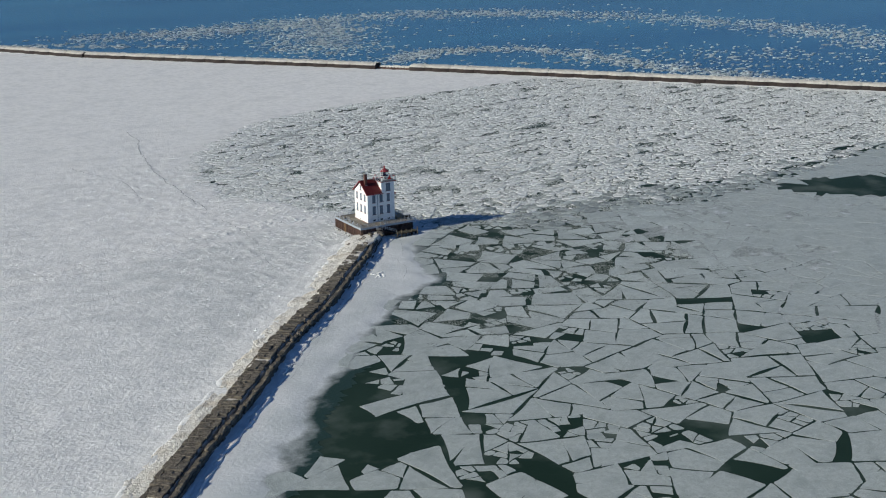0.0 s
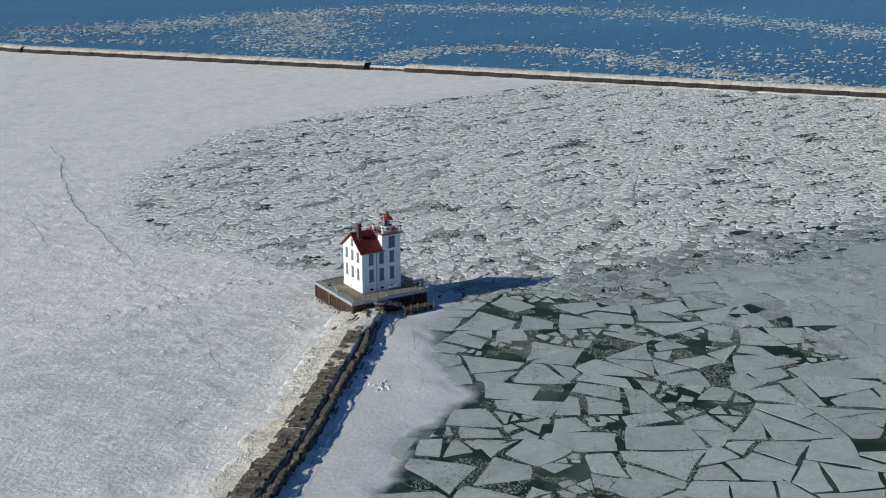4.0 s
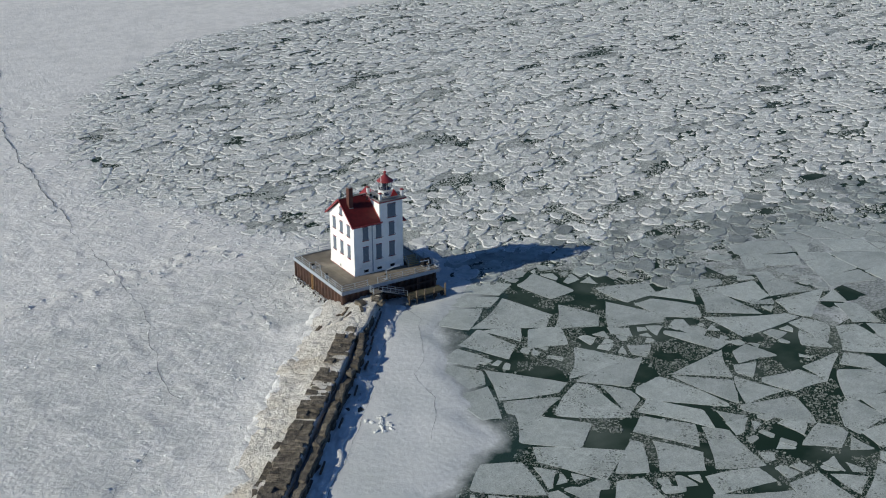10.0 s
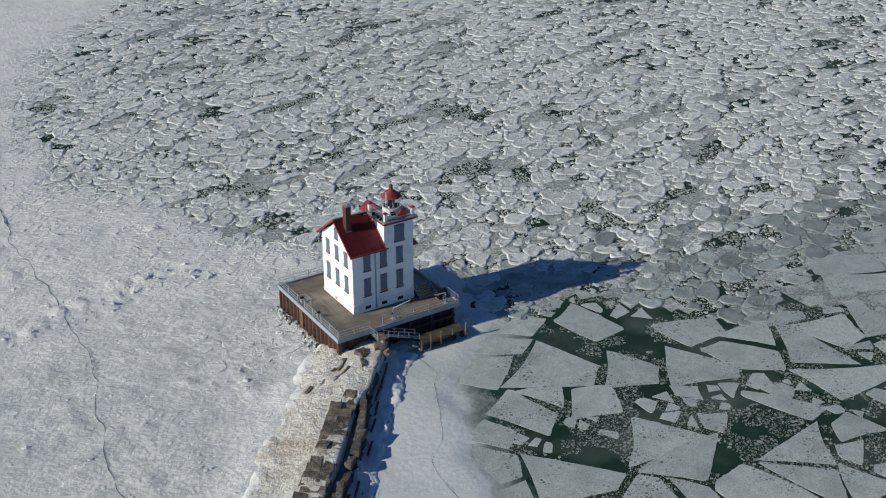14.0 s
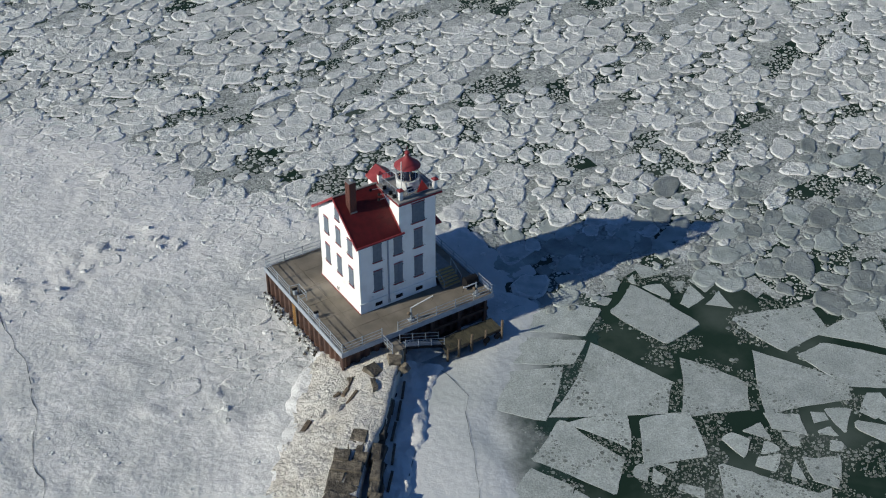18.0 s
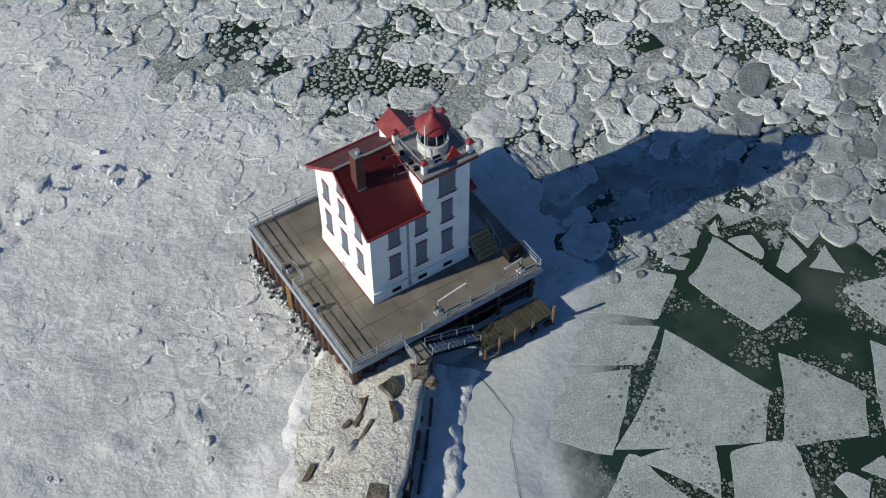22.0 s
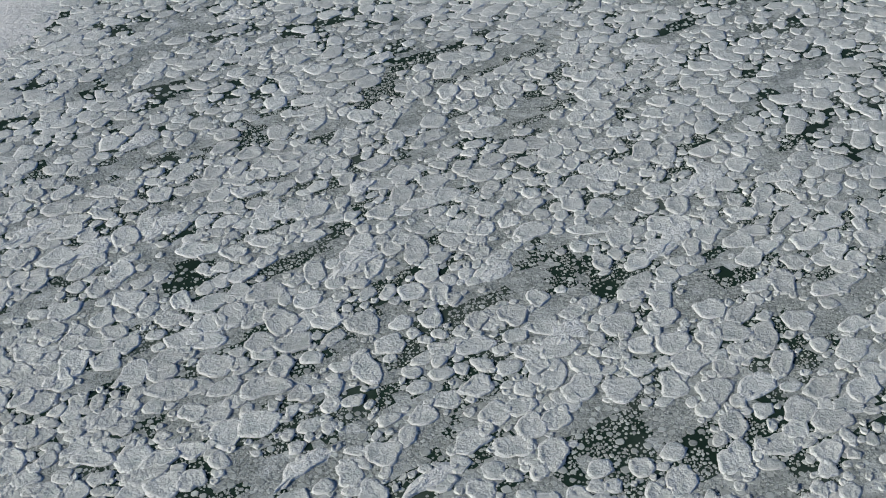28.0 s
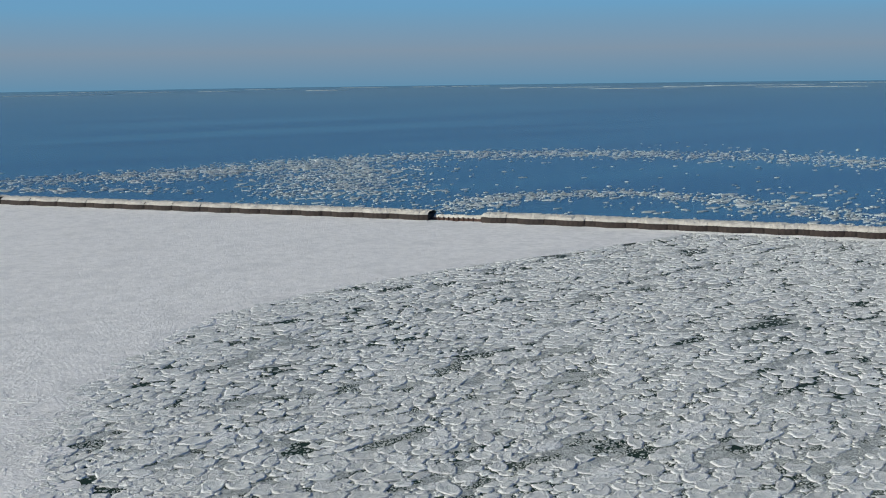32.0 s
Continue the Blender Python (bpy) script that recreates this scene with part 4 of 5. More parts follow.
part("wall", gable_wall(), M["white_wall"], HOUSE)
bm = bmesh.new()
box(bm, 0, 0, DZ + .003, HX, HY, DZ + 1.25)
for w in bm.verts:
    if w.co.z > DZ + 1:
        w.co.x += IN * (1 if w.co.x < 1 else -1)
        w.co.y += IN * (1 if w.co.y < 1 else -1)
bmesh.ops.translate(bm, vec=(0, 0, 0), verts=bm.verts)
part("plinth", bm, M["white_wall"], HOUSE)
for x0, y0, x1, y1 in ((-.05, -.02, -.004, HY), (0, HY + .004, HX, HY + .05)):
    part("base_line", boxed(x0, y0, DZ + .004, x1, y1, DZ + .10), M["red_trim"], HOUSE)
part("tower_wall", boxed(TX, IN - .012, DZ + 1.2, HX - IN + .012, TY, SLAB), M["white_wall"], HOUSE)
part("ledge", boxed(-.02, -.03, DZ + 1.20, HX + .02, IN, DZ + 1.28), M["white_wall"], HOUSE)


def roof_slope(y0, z0, y1, z1, x0, x1, thick):
    bm = bmesh.new()
    v = [bm.verts.new(p) for p in ((x0, y0, z0), (x1, y0, z0), (x1, y1, z1), (x0, y1, z1))]
    bm.faces.new(v)
    got = bmesh.ops.extrude_face_region(bm, geom=list(bm.faces))
    bmesh.ops.translate(bm, vec=(0, 0, -thick), verts=[g for g in got["geom"] if isinstance(g, bmesh.types.BMVert)])
    bmesh.ops.recalc_face_normals(bm, faces=bm.faces)
    return bm


EY0, EY1 = -0.42, HY + 0.42
RZ = RIDGE + 0.42
south = part("roof", roof_slope(EY0, EAVE, RY, RZ, -0.32, TX, 0.16), M["red"], HOUSE)
part("roof", roof_slope(TY, EAVE + (RZ - EAVE) * (TY - EY0) / (RY - EY0) if TY < RY else RZ, RY + .01, RZ, TX, HX + .3, 0.16), M["red"], HOUSE)
part("roof", roof_slope(RY, RZ, EY1, EAVE, -0.32, HX + .32, 0.16), M["red"], HOUSE)
SL = (RZ - EAVE) / (RY - EY0)
for i in range(9):
    y = EY0 + 0.3 + i * 0.5
    if y < RY - .2:
        part("shingle_course", roof_slope(y, EAVE + SL * (y - EY0) + .007, y + .46, EAVE + SL * (y + .46 - EY0) + .006, -0.30, TX - .04, .02), M["red"], HOUSE)
for i in range(10):
    y = RY + 0.05 + i * 0.48
    if y + .46 < EY1:
        part("shingle_course", roof_slope(y, RZ - SL * (y - RY) + .006, y + .46, RZ - SL * (y + .46 - RY) + .007, -0.30, HX + .30, .02), M["red"], HOUSE)
part("ridge_cap", boxed(-.34, RY - .12, RZ - .06, HX + .3, RY + .12, RZ + .07, bevel=.03), M["grey_floor"], HOUSE, "pale grey ridge cap")
for y0, z0, y1, z1 in ((EY0 - .04, EAVE - .02, RY, RZ + .02), (RY, RZ + .02, EY1 + .04, EAVE - .02)):
    part("rake_board", roof_slope(y0, z0 + .05, y1, z1 + .05, -0.42, -0.325, .30), M["red_trim"], HOUSE)
part("gutter", boxed(-.42, EY0 - .16, EAVE - .16, TX + .3, EY0 - .005, EAVE + .06, bevel=.03), M["red_trim"], HOUSE)
part("gutter", boxed(-.42, EY1 + .005, EAVE - .16, HX + .4, EY1 + .16, EAVE + .06, bevel=.03), M["red_trim"], HOUSE)
part("flashing", roof_slope(EY0 + .2, EAVE + SL * .2 + .20, TY, EAVE + SL * (TY - EY0) + .20, TX - .10, TX - .004, .34), M["red_trim"], HOUSE)
bm = bmesh.new()
tube(bm, (3.5, .02, EAVE - .55), (3.5, .02, DZ + .55), .10, 8)
tube(bm, (3.5, .02, EAVE - .55), (3.75, EY0 - .08, EAVE - .12), .10, 8)
part("downspout", bm, M["grey_steel"], HOUSE, "grey pipe down the wall")
part("drain_box", boxed(3.36, -.08, DZ + .25, 3.64, .05, DZ + .65), M["rail"], HOUSE)


def shuttered(origin, wide, high, face):
    """A closed shuttered window; face is '-y' or '-x'."""
    w = part("window", boxed(-wide / 2 - .05, -.03, -.05, wide / 2 + .05, .06, high + .05), M["white_wall"], HOUSE)
    for s in (-1, 1):
        leaf = bmesh.new()
        x0, x1 = (-wide / 2, -.012) if s < 0 else (.012, wide / 2)
        box(leaf, x0, -.075, 0, x1, -.032, high)
        for i in range(3):
            z0 = .12 + i * (high - .16) / 3
            box(leaf, x0 + .07, -.088, z0, x1 - .07, -.076, z0 + (high - .16) / 3 - .12)
        part("shutter", leaf, M["shutter"], w, "closed blue-grey panel shutter")
        for z in (.25, high - .25):
            part("hinge", boxed(s * (wide / 2) - .06, -.10, z - .04, s * (wide / 2) + .06, -.078, z + .04), M["dark"], w)
    part("lintel", boxed(-wide / 2 - .04, -.10, high + .003, wide / 2 + .04, -.02, high + .07), M["red_trim"], w, "dark red lintel")
    part("sill", boxed(-wide / 2 - .08, -.13, -.10, wide / 2 + .08, -.02, -.003), M["red_trim"], w, "dark red sill")
    for s in (-1, 1):
        part("stay", tubed((s * (wide / 2 + .05), -.06, .1), (s * (wide / 2 + .28), -.12, .0), .018, 5), M["dark"], w)
    w.location = origin
    if face == "-x":
        w.rotation_euler = (0, 0, -math.pi / 2)
    return w


WB, WU = (6.02, 2.55), (9.74, 2.30)
for x in (2.25, 4.72, 7.20):
    shuttered((x, IN - .012 if x > TX - 1 else IN, WB[0]), 1.02, WB[1], "-y")
    shuttered((x, IN - .012 if x > TX - 1 else IN, WU[0]), 1.02, WU[1], "-y")
shuttered((7.22, IN - .012, 12.9), 1.5, 2.35, "-y")
for y in (6.85, 4.32, 1.82):
    shuttered((IN, y, 6.45), 0.95, 2.3, "-x")
    shuttered((IN, y, 10.25), 0.95, 2.0, "-x")
shuttered((IN, 4.32, 13.3), 0.85, 1.4, "-x")
for x in (2.2, 4.72, 7.2):
    w = part("basement_window", boxed(x - .5, -.03, DZ + .35, x + .5, .05, DZ + .92), M["white_wall"], HOUSE)
    part("pane", boxed(x - .42, -.045, DZ + .42, x + .42, -.032, DZ + .86), M["dark"], w)
w = part("vent", boxed(-.03, 4.6, DZ + .25, .05, 5.1, DZ + .75), M["white_wall"], HOUSE)
part("grille", boxed(-.045, 4.66, DZ + .3, -.032, 5.04, DZ + .7), M["grey_floor"], w)
part("wall_lamp", tubed((1.55, -.1, 5.3), (1.55, .1, 5.45), .09, 8), M["white_metal"], HOUSE)
# hood over the east door
part("door_hood", roof_slope(.2, 11.7, 2.4, 12.1, HX - .1, HX + .75, .16), M["red_trim"], HOUSE)

# chimney of brick courses
chim = part("chimney", boxed(.70, 2.50, 13.6, 1.44, 3.40, 18.3), M["brick"], HOUSE, "brown brick chimney")
for i in range(54):
    z = 14.2 + i * .075
    for k in range(3):
        off = .12 if i % 2 else 0
        y0 = 2.5 + off + k * .25
        part("brick", boxed(.685, y0, z, .722, min(y0 + .235, 3.37), z + .065), M["brick"], chim)
part("cap", boxed(.65, 2.45, 18.3, 1.49, 3.45, 18.38, bevel=.02), M["grey_floor"], chim, "concrete chimney cap")
part("flue", boxed(.95, 2.65, 18.38, 1.25, 3.0, 18.62, bevel=.04), M["rail"], chim, "galvanised flue cover")
part("flashing", boxed(.72, 2.44, 14.60, 1.46, 2.535, 14.9), M["grey_floor"], chim)

# north dormer
dorm = part("dormer", boxed(5.75, RY + .2, 13.6, 8.05, 7.7, 14.95), M["white_wall"], HOUSE)
for s in (-1, 1):
    bm = bmesh.new()
    v = [bm.verts.new(p) for p in ((6.9, RY - .2, 15.95), (6.9, 8.0, 15.95), (6.9 + s * 1.34, 8.0, 14.95), (6.9 + s * 1.34, RY - .2, 14.95))]
    bm.faces.new(v)
    got = bmesh.ops.extrude_face_region(bm, geom=list(bm.faces))
    bmesh.ops.translate(bm, vec=(0, 0, -.14), verts=[g for g in got["geom"] if isinstance(g, bmesh.types.BMVert)])
    bmesh.ops.recalc_face_normals(bm, faces=bm.faces)
    part("dormer_roof", bm, M["red_trim"], dorm)
bm = bmesh.new()
v = [bm.verts.new(p) for p in ((5.75, 7.7, 14.9), (8.05, 7.7, 14.9), (6.9, 7.7, 15.8))]
v2 = [bm.verts.new((p.co.x, RY, p.co.z)) for p in v]
bm.faces.new(v), bm.faces.new(v2[::-1])
for i in range(3):
    bm.faces.new((v[i], v[(i + 1) % 3], v2[(i + 1) % 3], v2[i]))
bmesh.ops.recalc_face_normals(bm, faces=bm.faces)
part("dormer_gable", bm, M["white_wall"], dorm)
for x, z in ((5.75, 15.2), (6.9, 16.15)):
    bm = bmesh.new()
    bmesh.ops.create_uvsphere(bm, u_segments=10, v_segments=6, radius=.16)
    bmesh.ops.translate(bm, vec=(x, 8.05, z), verts=bm.verts)
    tube(bm, (x, 7.9, z - .4), (x, 8.05, z), .05, 6)
    part("float_lamp", bm, M["dark"], dorm)

# gallery on the tower
GX0, GX1, GY0, GY1 = TX - .22, HX + .42, -.34, TY + .25
gal = part("gallery_slab", boxed(GX0, GY0, SLAB, GX1, GY1, SLAB + .36, bevel=.03), M["grey_floor"], HOUSE)
part("slab_edge", boxed(GX0 - .02, GY0 - .06, SLAB + .02, GX1 + .02, GY0 - .002, SLAB + .20), M["red_trim"], gal)
part("slab_edge", boxed(GX0 - .06, GY0, SLAB + .02, GX0 - .002, GY1, SLAB + .20), M["red_trim"], gal)
for i in range(9):
    part("floor_slat", boxed(GX0 + .6 + i * .46, GY0 + .5, SLAB + .362, GX0 + 1.02 + i * .46, GY1 - .4, SLAB + .40), M["grey_floor"], gal)
GP = ((GX0 + .55, GY0 + .6), (GX1 - .45, GY0 + .6), (GX0 + .45, GY1 - .35), (GX1 - .4, GY1 - .35))
for x, y in GP:
    p = part("gallery_post", boxed(x - .19, y - .19, SLAB + .36, x + .19, y + .19, SLAB + 1.42, bevel=.02), M["white_metal"], HOUSE)
    bm = bmesh.new()
    tube(bm, (x, y, SLAB + 1.42), (x, y, SLAB + 1.50), .42, 4)
    tube(bm, (x, y, SLAB + 1.50), (x, y, SLAB + 1.68), .40, 4, .08)
    bmesh.ops.rotate(bm, cent=(x, y, 0), matrix=Matrix.Rotation(math.pi / 4, 3, "Z"), verts=bm.verts)
    part("post_cap", bm, M["red_trim"], p, "red pyramid cap")
for a, b in ((0, 1), (0, 2), (1, 3), (2, 3)):
    p, q = Vector(GP[a]), Vector(GP[b])
    r = part("gallery_rail", tubed((*p, SLAB + 1.25), (*q, SLAB + 1.25), .035, 6), M["rail"], HOUSE)
    part("lower_rail", tubed((*p, SLAB + .5), (*q, SLAB + .5), .03, 6), M["rail"], r)
    n = 13
    for i in range(1, n):
        c = p + (q - p) * i / n
        part("baluster", tubed((*c, SLAB + .38), (*c, SLAB + 1.25), .018, 5), M["rail"], r)

# lantern
LX, LY = 7.35, 2.25
LB = SLAB + .36
part("lantern_base", tubed((LX, LY, LB), (LX, LY, LB + .95), 1.20, 28), M["white_metal"], HOUSE)
part("lantern_ledge", tubed((LX, LY, LB + .95), (LX, LY, LB + 1.03), 1.25, 28), M["white_metal"], HOUSE)
bm = bmesh.new()
bmesh.ops.create_cone(bm, cap_ends=False, segments=20, radius1=1.1, radius2=1.1, depth=1.4, matrix=Matrix.Translation((LX, LY, LB + 1.74)))
pane = part("lantern_glass", bm, M["glass"], HOUSE)
pane.visible_shadow = False
for i in range(10):
    a = 6.283 * i / 10
    x, y = LX + 1.13 * math.cos(a), LY + 1.13 * math.sin(a)
    part("glazing_bar", tubed((x, y, LB + 1.03), (x, y, LB + 2.45), .025, 5), M["grey_steel"], HOUSE)
for a in (0.4, 2.5, 4.6):
    part("lens_strut", tubed((LX + .9 * math.cos(a), LY + .9 * math.sin(a), LB + 1.1), (LX - .3 * math.cos(a), LY - .3 * math.sin(a), LB + 2.2), .03, 5), M["yellow"], HOUSE)
lens = bmesh.new()
tube(lens, (LX, LY, LB + 1.0), (LX, LY, LB + 1.15), 1.0, 18)
tube(lens, (LX, LY, LB + 1.15), (LX, LY, LB + 2.2), .48, 14, .4)
part("lens", lens, M["panel"], HOUSE, "dark lens on a pedestal")
bm = bmesh.new()
rings = ((1.33, 2.40), (1.38, 2.42), (1.36, 2.47), (1.02, 2.78), (.66, 3.08), (.34, 3.36), (.20, 3.52), (.15, 3.66))
prev = None
for r, z in rings:
    ring = [bm.verts.new((LX + r * math.cos(6.283 * i / 28), LY + r * math.sin(6.283 * i / 28), LB + z)) for i in range(28)]
    if prev:
        for i in range(28):
            bm.faces.new((prev[i], prev[(i + 1) % 28], ring[(i + 1) % 28], ring[i]))
    else:
        bm.faces.new(ring[::-1])
    prev = ring
bm.faces.new(prev)
dome = part("lantern_roof", bm, M["red_trim"], HOUSE, "red conical lantern roof", smooth=True)
bm = bmesh.new()
bmesh.ops.create_uvsphere(bm, u_segments=14, v_segments=8, radius=.27)
bmesh.ops.translate(bm, vec=(LX, LY, LB + 3.86), verts=bm.verts)
tube(bm, (LX, LY, LB + 4.1), (LX, LY, LB + 4.6), .03, 5)
part("vent_ball", bm, M["red_trim"], dome)

# gear on the gallery
mark = thing("daymark", "bright red triangular daymark board on the gallery rail", "sign", (7.85, GY0 + .45, LB))
bm = bmesh.new()
v = [bm.verts.new(p) for p in ((-.72, 0, .28), (.72, 0, .28), (0, .12, 1.5))]
bm.faces.new(v)
got = bmesh.ops.extrude_face_region(bm, geom=list(bm.faces))
bmesh.ops.translate(bm, vec=(0, .05, 0), verts=[g for g in got["geom"] if isinstance(g, bmesh.types.BMVert)])
bmesh.ops.recalc_face_normals(bm, faces=bm.faces)
part("board", bm, M["bright_red"], mark)
for x in (-.4, .4):
    part("stake", tubed((x, .1, 0), (x, .1, .6), .025, 5), M["rail"], mark)
sol = thing("solar_panel", "small dark solar panel in a white tilted frame", "solar panel", (6.55, GY0 + .75, LB))
bm = boxed(-.42, -.32, -.03, .42, .32, .03)
bmesh.ops.rotate(bm, cent=(0, 0, 0), matrix=Matrix.Rotation(.75, 3, "X"), verts=bm.verts)
bmesh.ops.translate(bm, vec=(0, 0, .75), verts=bm.verts)
part("frame", bm, M["white_metal"], sol)
bm = boxed(-.36, -.26, .034, .36, .26, .045)
bmesh.ops.rotate(bm, cent=(0, 0, 0), matrix=Matrix.Rotation(.75, 3, "X"), verts=bm.verts)
bmesh.ops.translate(bm, vec=(0, 0, .75), verts=bm.verts)
part("cells", bm, M["panel"], sol)
for x in (-.35, .35):
    part("leg", tubed((x, .2, 0), (x, .1, .85), .025, 5), M["rail"], sol)
mast = thing("antenna_mast", "slim white mast beside the lantern room", "antenna", (6.05, 1.35, LB))
part("mast", tubed((0, 0, 0), (.1, .1, 3.6), .045, 6), M["white_metal"], mast)
part("foot", boxed(-.15, -.15, 0, .15, .15, .06), M["rail"], mast)
for j, (y, reach) in enumerate(((.9, 1.7), (1.7, 1.2), (2.9, 1.5))):
    boom = thing("instrument_boom", "dark instrument boom reaching over the red roof", "instrument", (GX0 + .15, y, LB), "gallery instruments")
    part("bracket", boxed(-.1, -.12, 0, .25, .12, .35), M["dark"], boom)
    part("arm", tubed((0, 0, .25), (-reach, .1, .35), .03, 6), M["rail"], boom)
    bm = bmesh.new()
    bmesh.ops.create_uvsphere(bm, u_segments=10, v_segments=6, radius=.16)
    bmesh.ops.translate(bm, vec=(-reach, .1, .35), verts=bm.verts)
    part("sensor", bm, M["dark"], boom)


# ---- the stone breakwater ----
def block_mesh(name, l, w, h, jitter, mat):
    r = [(sx * l / 2, sy * w / 2, sz * h / 2) for sz in (-1, 1) for sx, sy in ((-1, -1), (1, -1), (1, 1), (-1, 1))]
    low = [(x + rng.uniform(-jitter, jitter), y + rng.uniform(-jitter, jitter), z + rng.uniform(-jitter, jitter) * 0.5) for x, y, z in r]
    crown = [(x * 0.86, y * 0.84, z + 0.07 + rng.uniform(-0.03, 0.03)) for x, y, z in low[4:]]
    v = low + crown
    f = [(3, 2, 1, 0)] + [(i, (i + 1) % 4, 4 + (i + 1) % 4, 4 + i) for i in range(4)] + [(4 + i, 4 + (i + 1) % 4, 8 + (i + 1) % 4, 8 + i) for i in range(4)] + [(8, 9, 10, 11)]
    me = bpy.data.meshes.new(name)
    me.from_pydata(v, [], f)
    me.materials.append(mat)
    return me


wall_stone = thing("stone_breakwater", "rough brown stone block breakwater half buried in snow", "breakwater")
TURN = math.atan2(BWN.y, BWN.x)


def slab_mesh(l, w, h, mat):
    """A laid stone: straight sides, worn arrises, a slightly uneven top."""
    r = [(-l / 2, -w / 2), (-l / 6, -w / 2), (l / 6, -w / 2), (l / 2, -w / 2), (l / 2, w / 2), (l / 6, w / 2), (-l / 6, w / 2), (-l / 2, w / 2)]
    r = [(x + rng.uniform(-.12, .12), y + rng.uniform(-.10, .10)) for x, y in r]
    v = [(x, y, -h) for x, y in r] + [(x, y, -0.09 + rng.uniform(-.06, .03)) for x, y in r] + [(x * 0.93, y * 0.89, rng.uniform(-.05, .05)) for x, y in r]
    f = [(k + i, k + (i + 1) % 8, k + 8 + (i + 1) % 8, k + 8 + i) for k in (0, 8) for i in range(8)] + [tuple(range(16, 24))]
    me = bpy.data.meshes.new("stone")
    me.from_pydata(v, [], f)
    me.materials.append(mat)
    return me


CAPS = [slab_mesh(rng.uniform(1.35, 1.65), rng.uniform(1.2, 1.5), 0.7, M["stone"]) for _ in range(9)]
LONG = [slab_mesh(rng.uniform(2.6, 3.2), rng.uniform(1.1, 1.45), 0.7, M["stone"]) for _ in range(6)]
KERBS = [slab_mesh(rng.uniform(0.75, 1.0), rng.uniform(1.7, 2.6), 0.9, M["stone"]) for _ in range(8)]
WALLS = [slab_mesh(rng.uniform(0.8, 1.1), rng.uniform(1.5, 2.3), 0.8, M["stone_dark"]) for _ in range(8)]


def bend(s):
    """The crest wanders a little from a straight line."""
    return (0.6 * math.sin(s / 21.0) + 0.45 * math.sin(s / 9.0 + 1.0)) * min(1.0, (s - 16) / 8) if s > 16 else 0.0


def wall_o(s):
    return step_line([(-5, 1.75), (8, 1.9), (17, 2.95), (900, 2.95)], s) + bend(s)


laid = []
s = 10.9
while s < 330:
    w = rng.uniform(1.15, 1.5)
    z = 2.27 - 0.10 * min(1, max(0, (s - 60) / 60)) + 0.12 * noise.noise(Vector((s / 6, 0, 2.0)))
    b = bend(s)
    if s < 14 or rng.random() < 0.45:
        for o in (-0.25,) if s < 12.5 else (-1.35, 0.2):
            laid.append((CAPS, s, o + b + rng.uniform(-.1, .1), z + rng.uniform(-.14, .14), 0.09))
    else:
        laid.append((LONG, s, -0.6 + b + rng.uniform(-.15, .15), z + rng.uniform(-.12, .14), 0.08))
    s += rng.uniform(1.18, 1.5) + (rng.uniform(0.6, 1.6) if rng.random() < 0.06 else 0)
s = 12.5
while s < 330:
    laid.append((KERBS, s, wall_o(s) - 0.62 + rng.uniform(-.12, .12), 1.95 + rng.uniform(-.3, .22), 0.14))
    if s > 44:
        laid.append((KERBS, s + rng.uniform(-.5, .5), -2.75 + bend(s) + rng.uniform(-.15, .15), 1.75 + rng.uniform(-.2, .15), 0.08))
    s += rng.uniform(2.0, 2.5)
# lee wall courses, coloured darker than the cap stones to paint their shade
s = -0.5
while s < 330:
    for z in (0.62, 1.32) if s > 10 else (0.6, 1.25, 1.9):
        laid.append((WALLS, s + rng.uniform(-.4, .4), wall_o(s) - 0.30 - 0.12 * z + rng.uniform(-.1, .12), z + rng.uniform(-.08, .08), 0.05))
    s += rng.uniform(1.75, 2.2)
laid.sort(key=lambda q: q[1])
verts, faces, slots = [], [], []
for n, (meshes, s, o, z, tilt) in enumerate(laid):
    me, turn = rng.choice(meshes), TURN + rng.uniform(-.12, .12) - math.atan((bend(s + 1) - bend(s - 1)) / 2)
    tilts = (rng.uniform(-tilt, tilt), rng.uniform(-tilt, tilt), turn)
    if n < 290:
        ob = new("stone", me)
        ob.parent = wall_stone
        ob.location, ob.rotation_euler = (*place(s, o), z), tilts
    else:
        m, k = Matrix.Translation((*place(s, o), z)) @ Euler(tilts).to_matrix().to_4x4(), len(verts)
        verts += [tuple(m @ v.co) for v in me.vertices]
        faces += [tuple(i + k for i in p.vertices) for p in me.polygons]
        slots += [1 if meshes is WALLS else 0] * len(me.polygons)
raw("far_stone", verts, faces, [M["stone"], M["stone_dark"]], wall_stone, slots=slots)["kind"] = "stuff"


def strip(name, ss, profile, mat, slots=None):
    """A lumpy snow strip along the breakwater; profile gives (o, z) across it at s."""
    v, f = [], []
    for i, s in enumerate(ss):
        row = profile(s)
        for j, (o, z) in enumerate(row):
            v.append((*place(s, o), z))
            if i and j:
                a = i * len(row) + j
                f.append((a - len(row) - 1, a - 1, a, a - len(row)))
    ob = raw(name, v, f, mat, slots=[slots(n // (len(row) - 1), n % (len(row) - 1)) for n in range(len(f))] if slots else None)
    ob.data.polygons.foreach_set("use_smooth", [True] * len(f))
    return ob


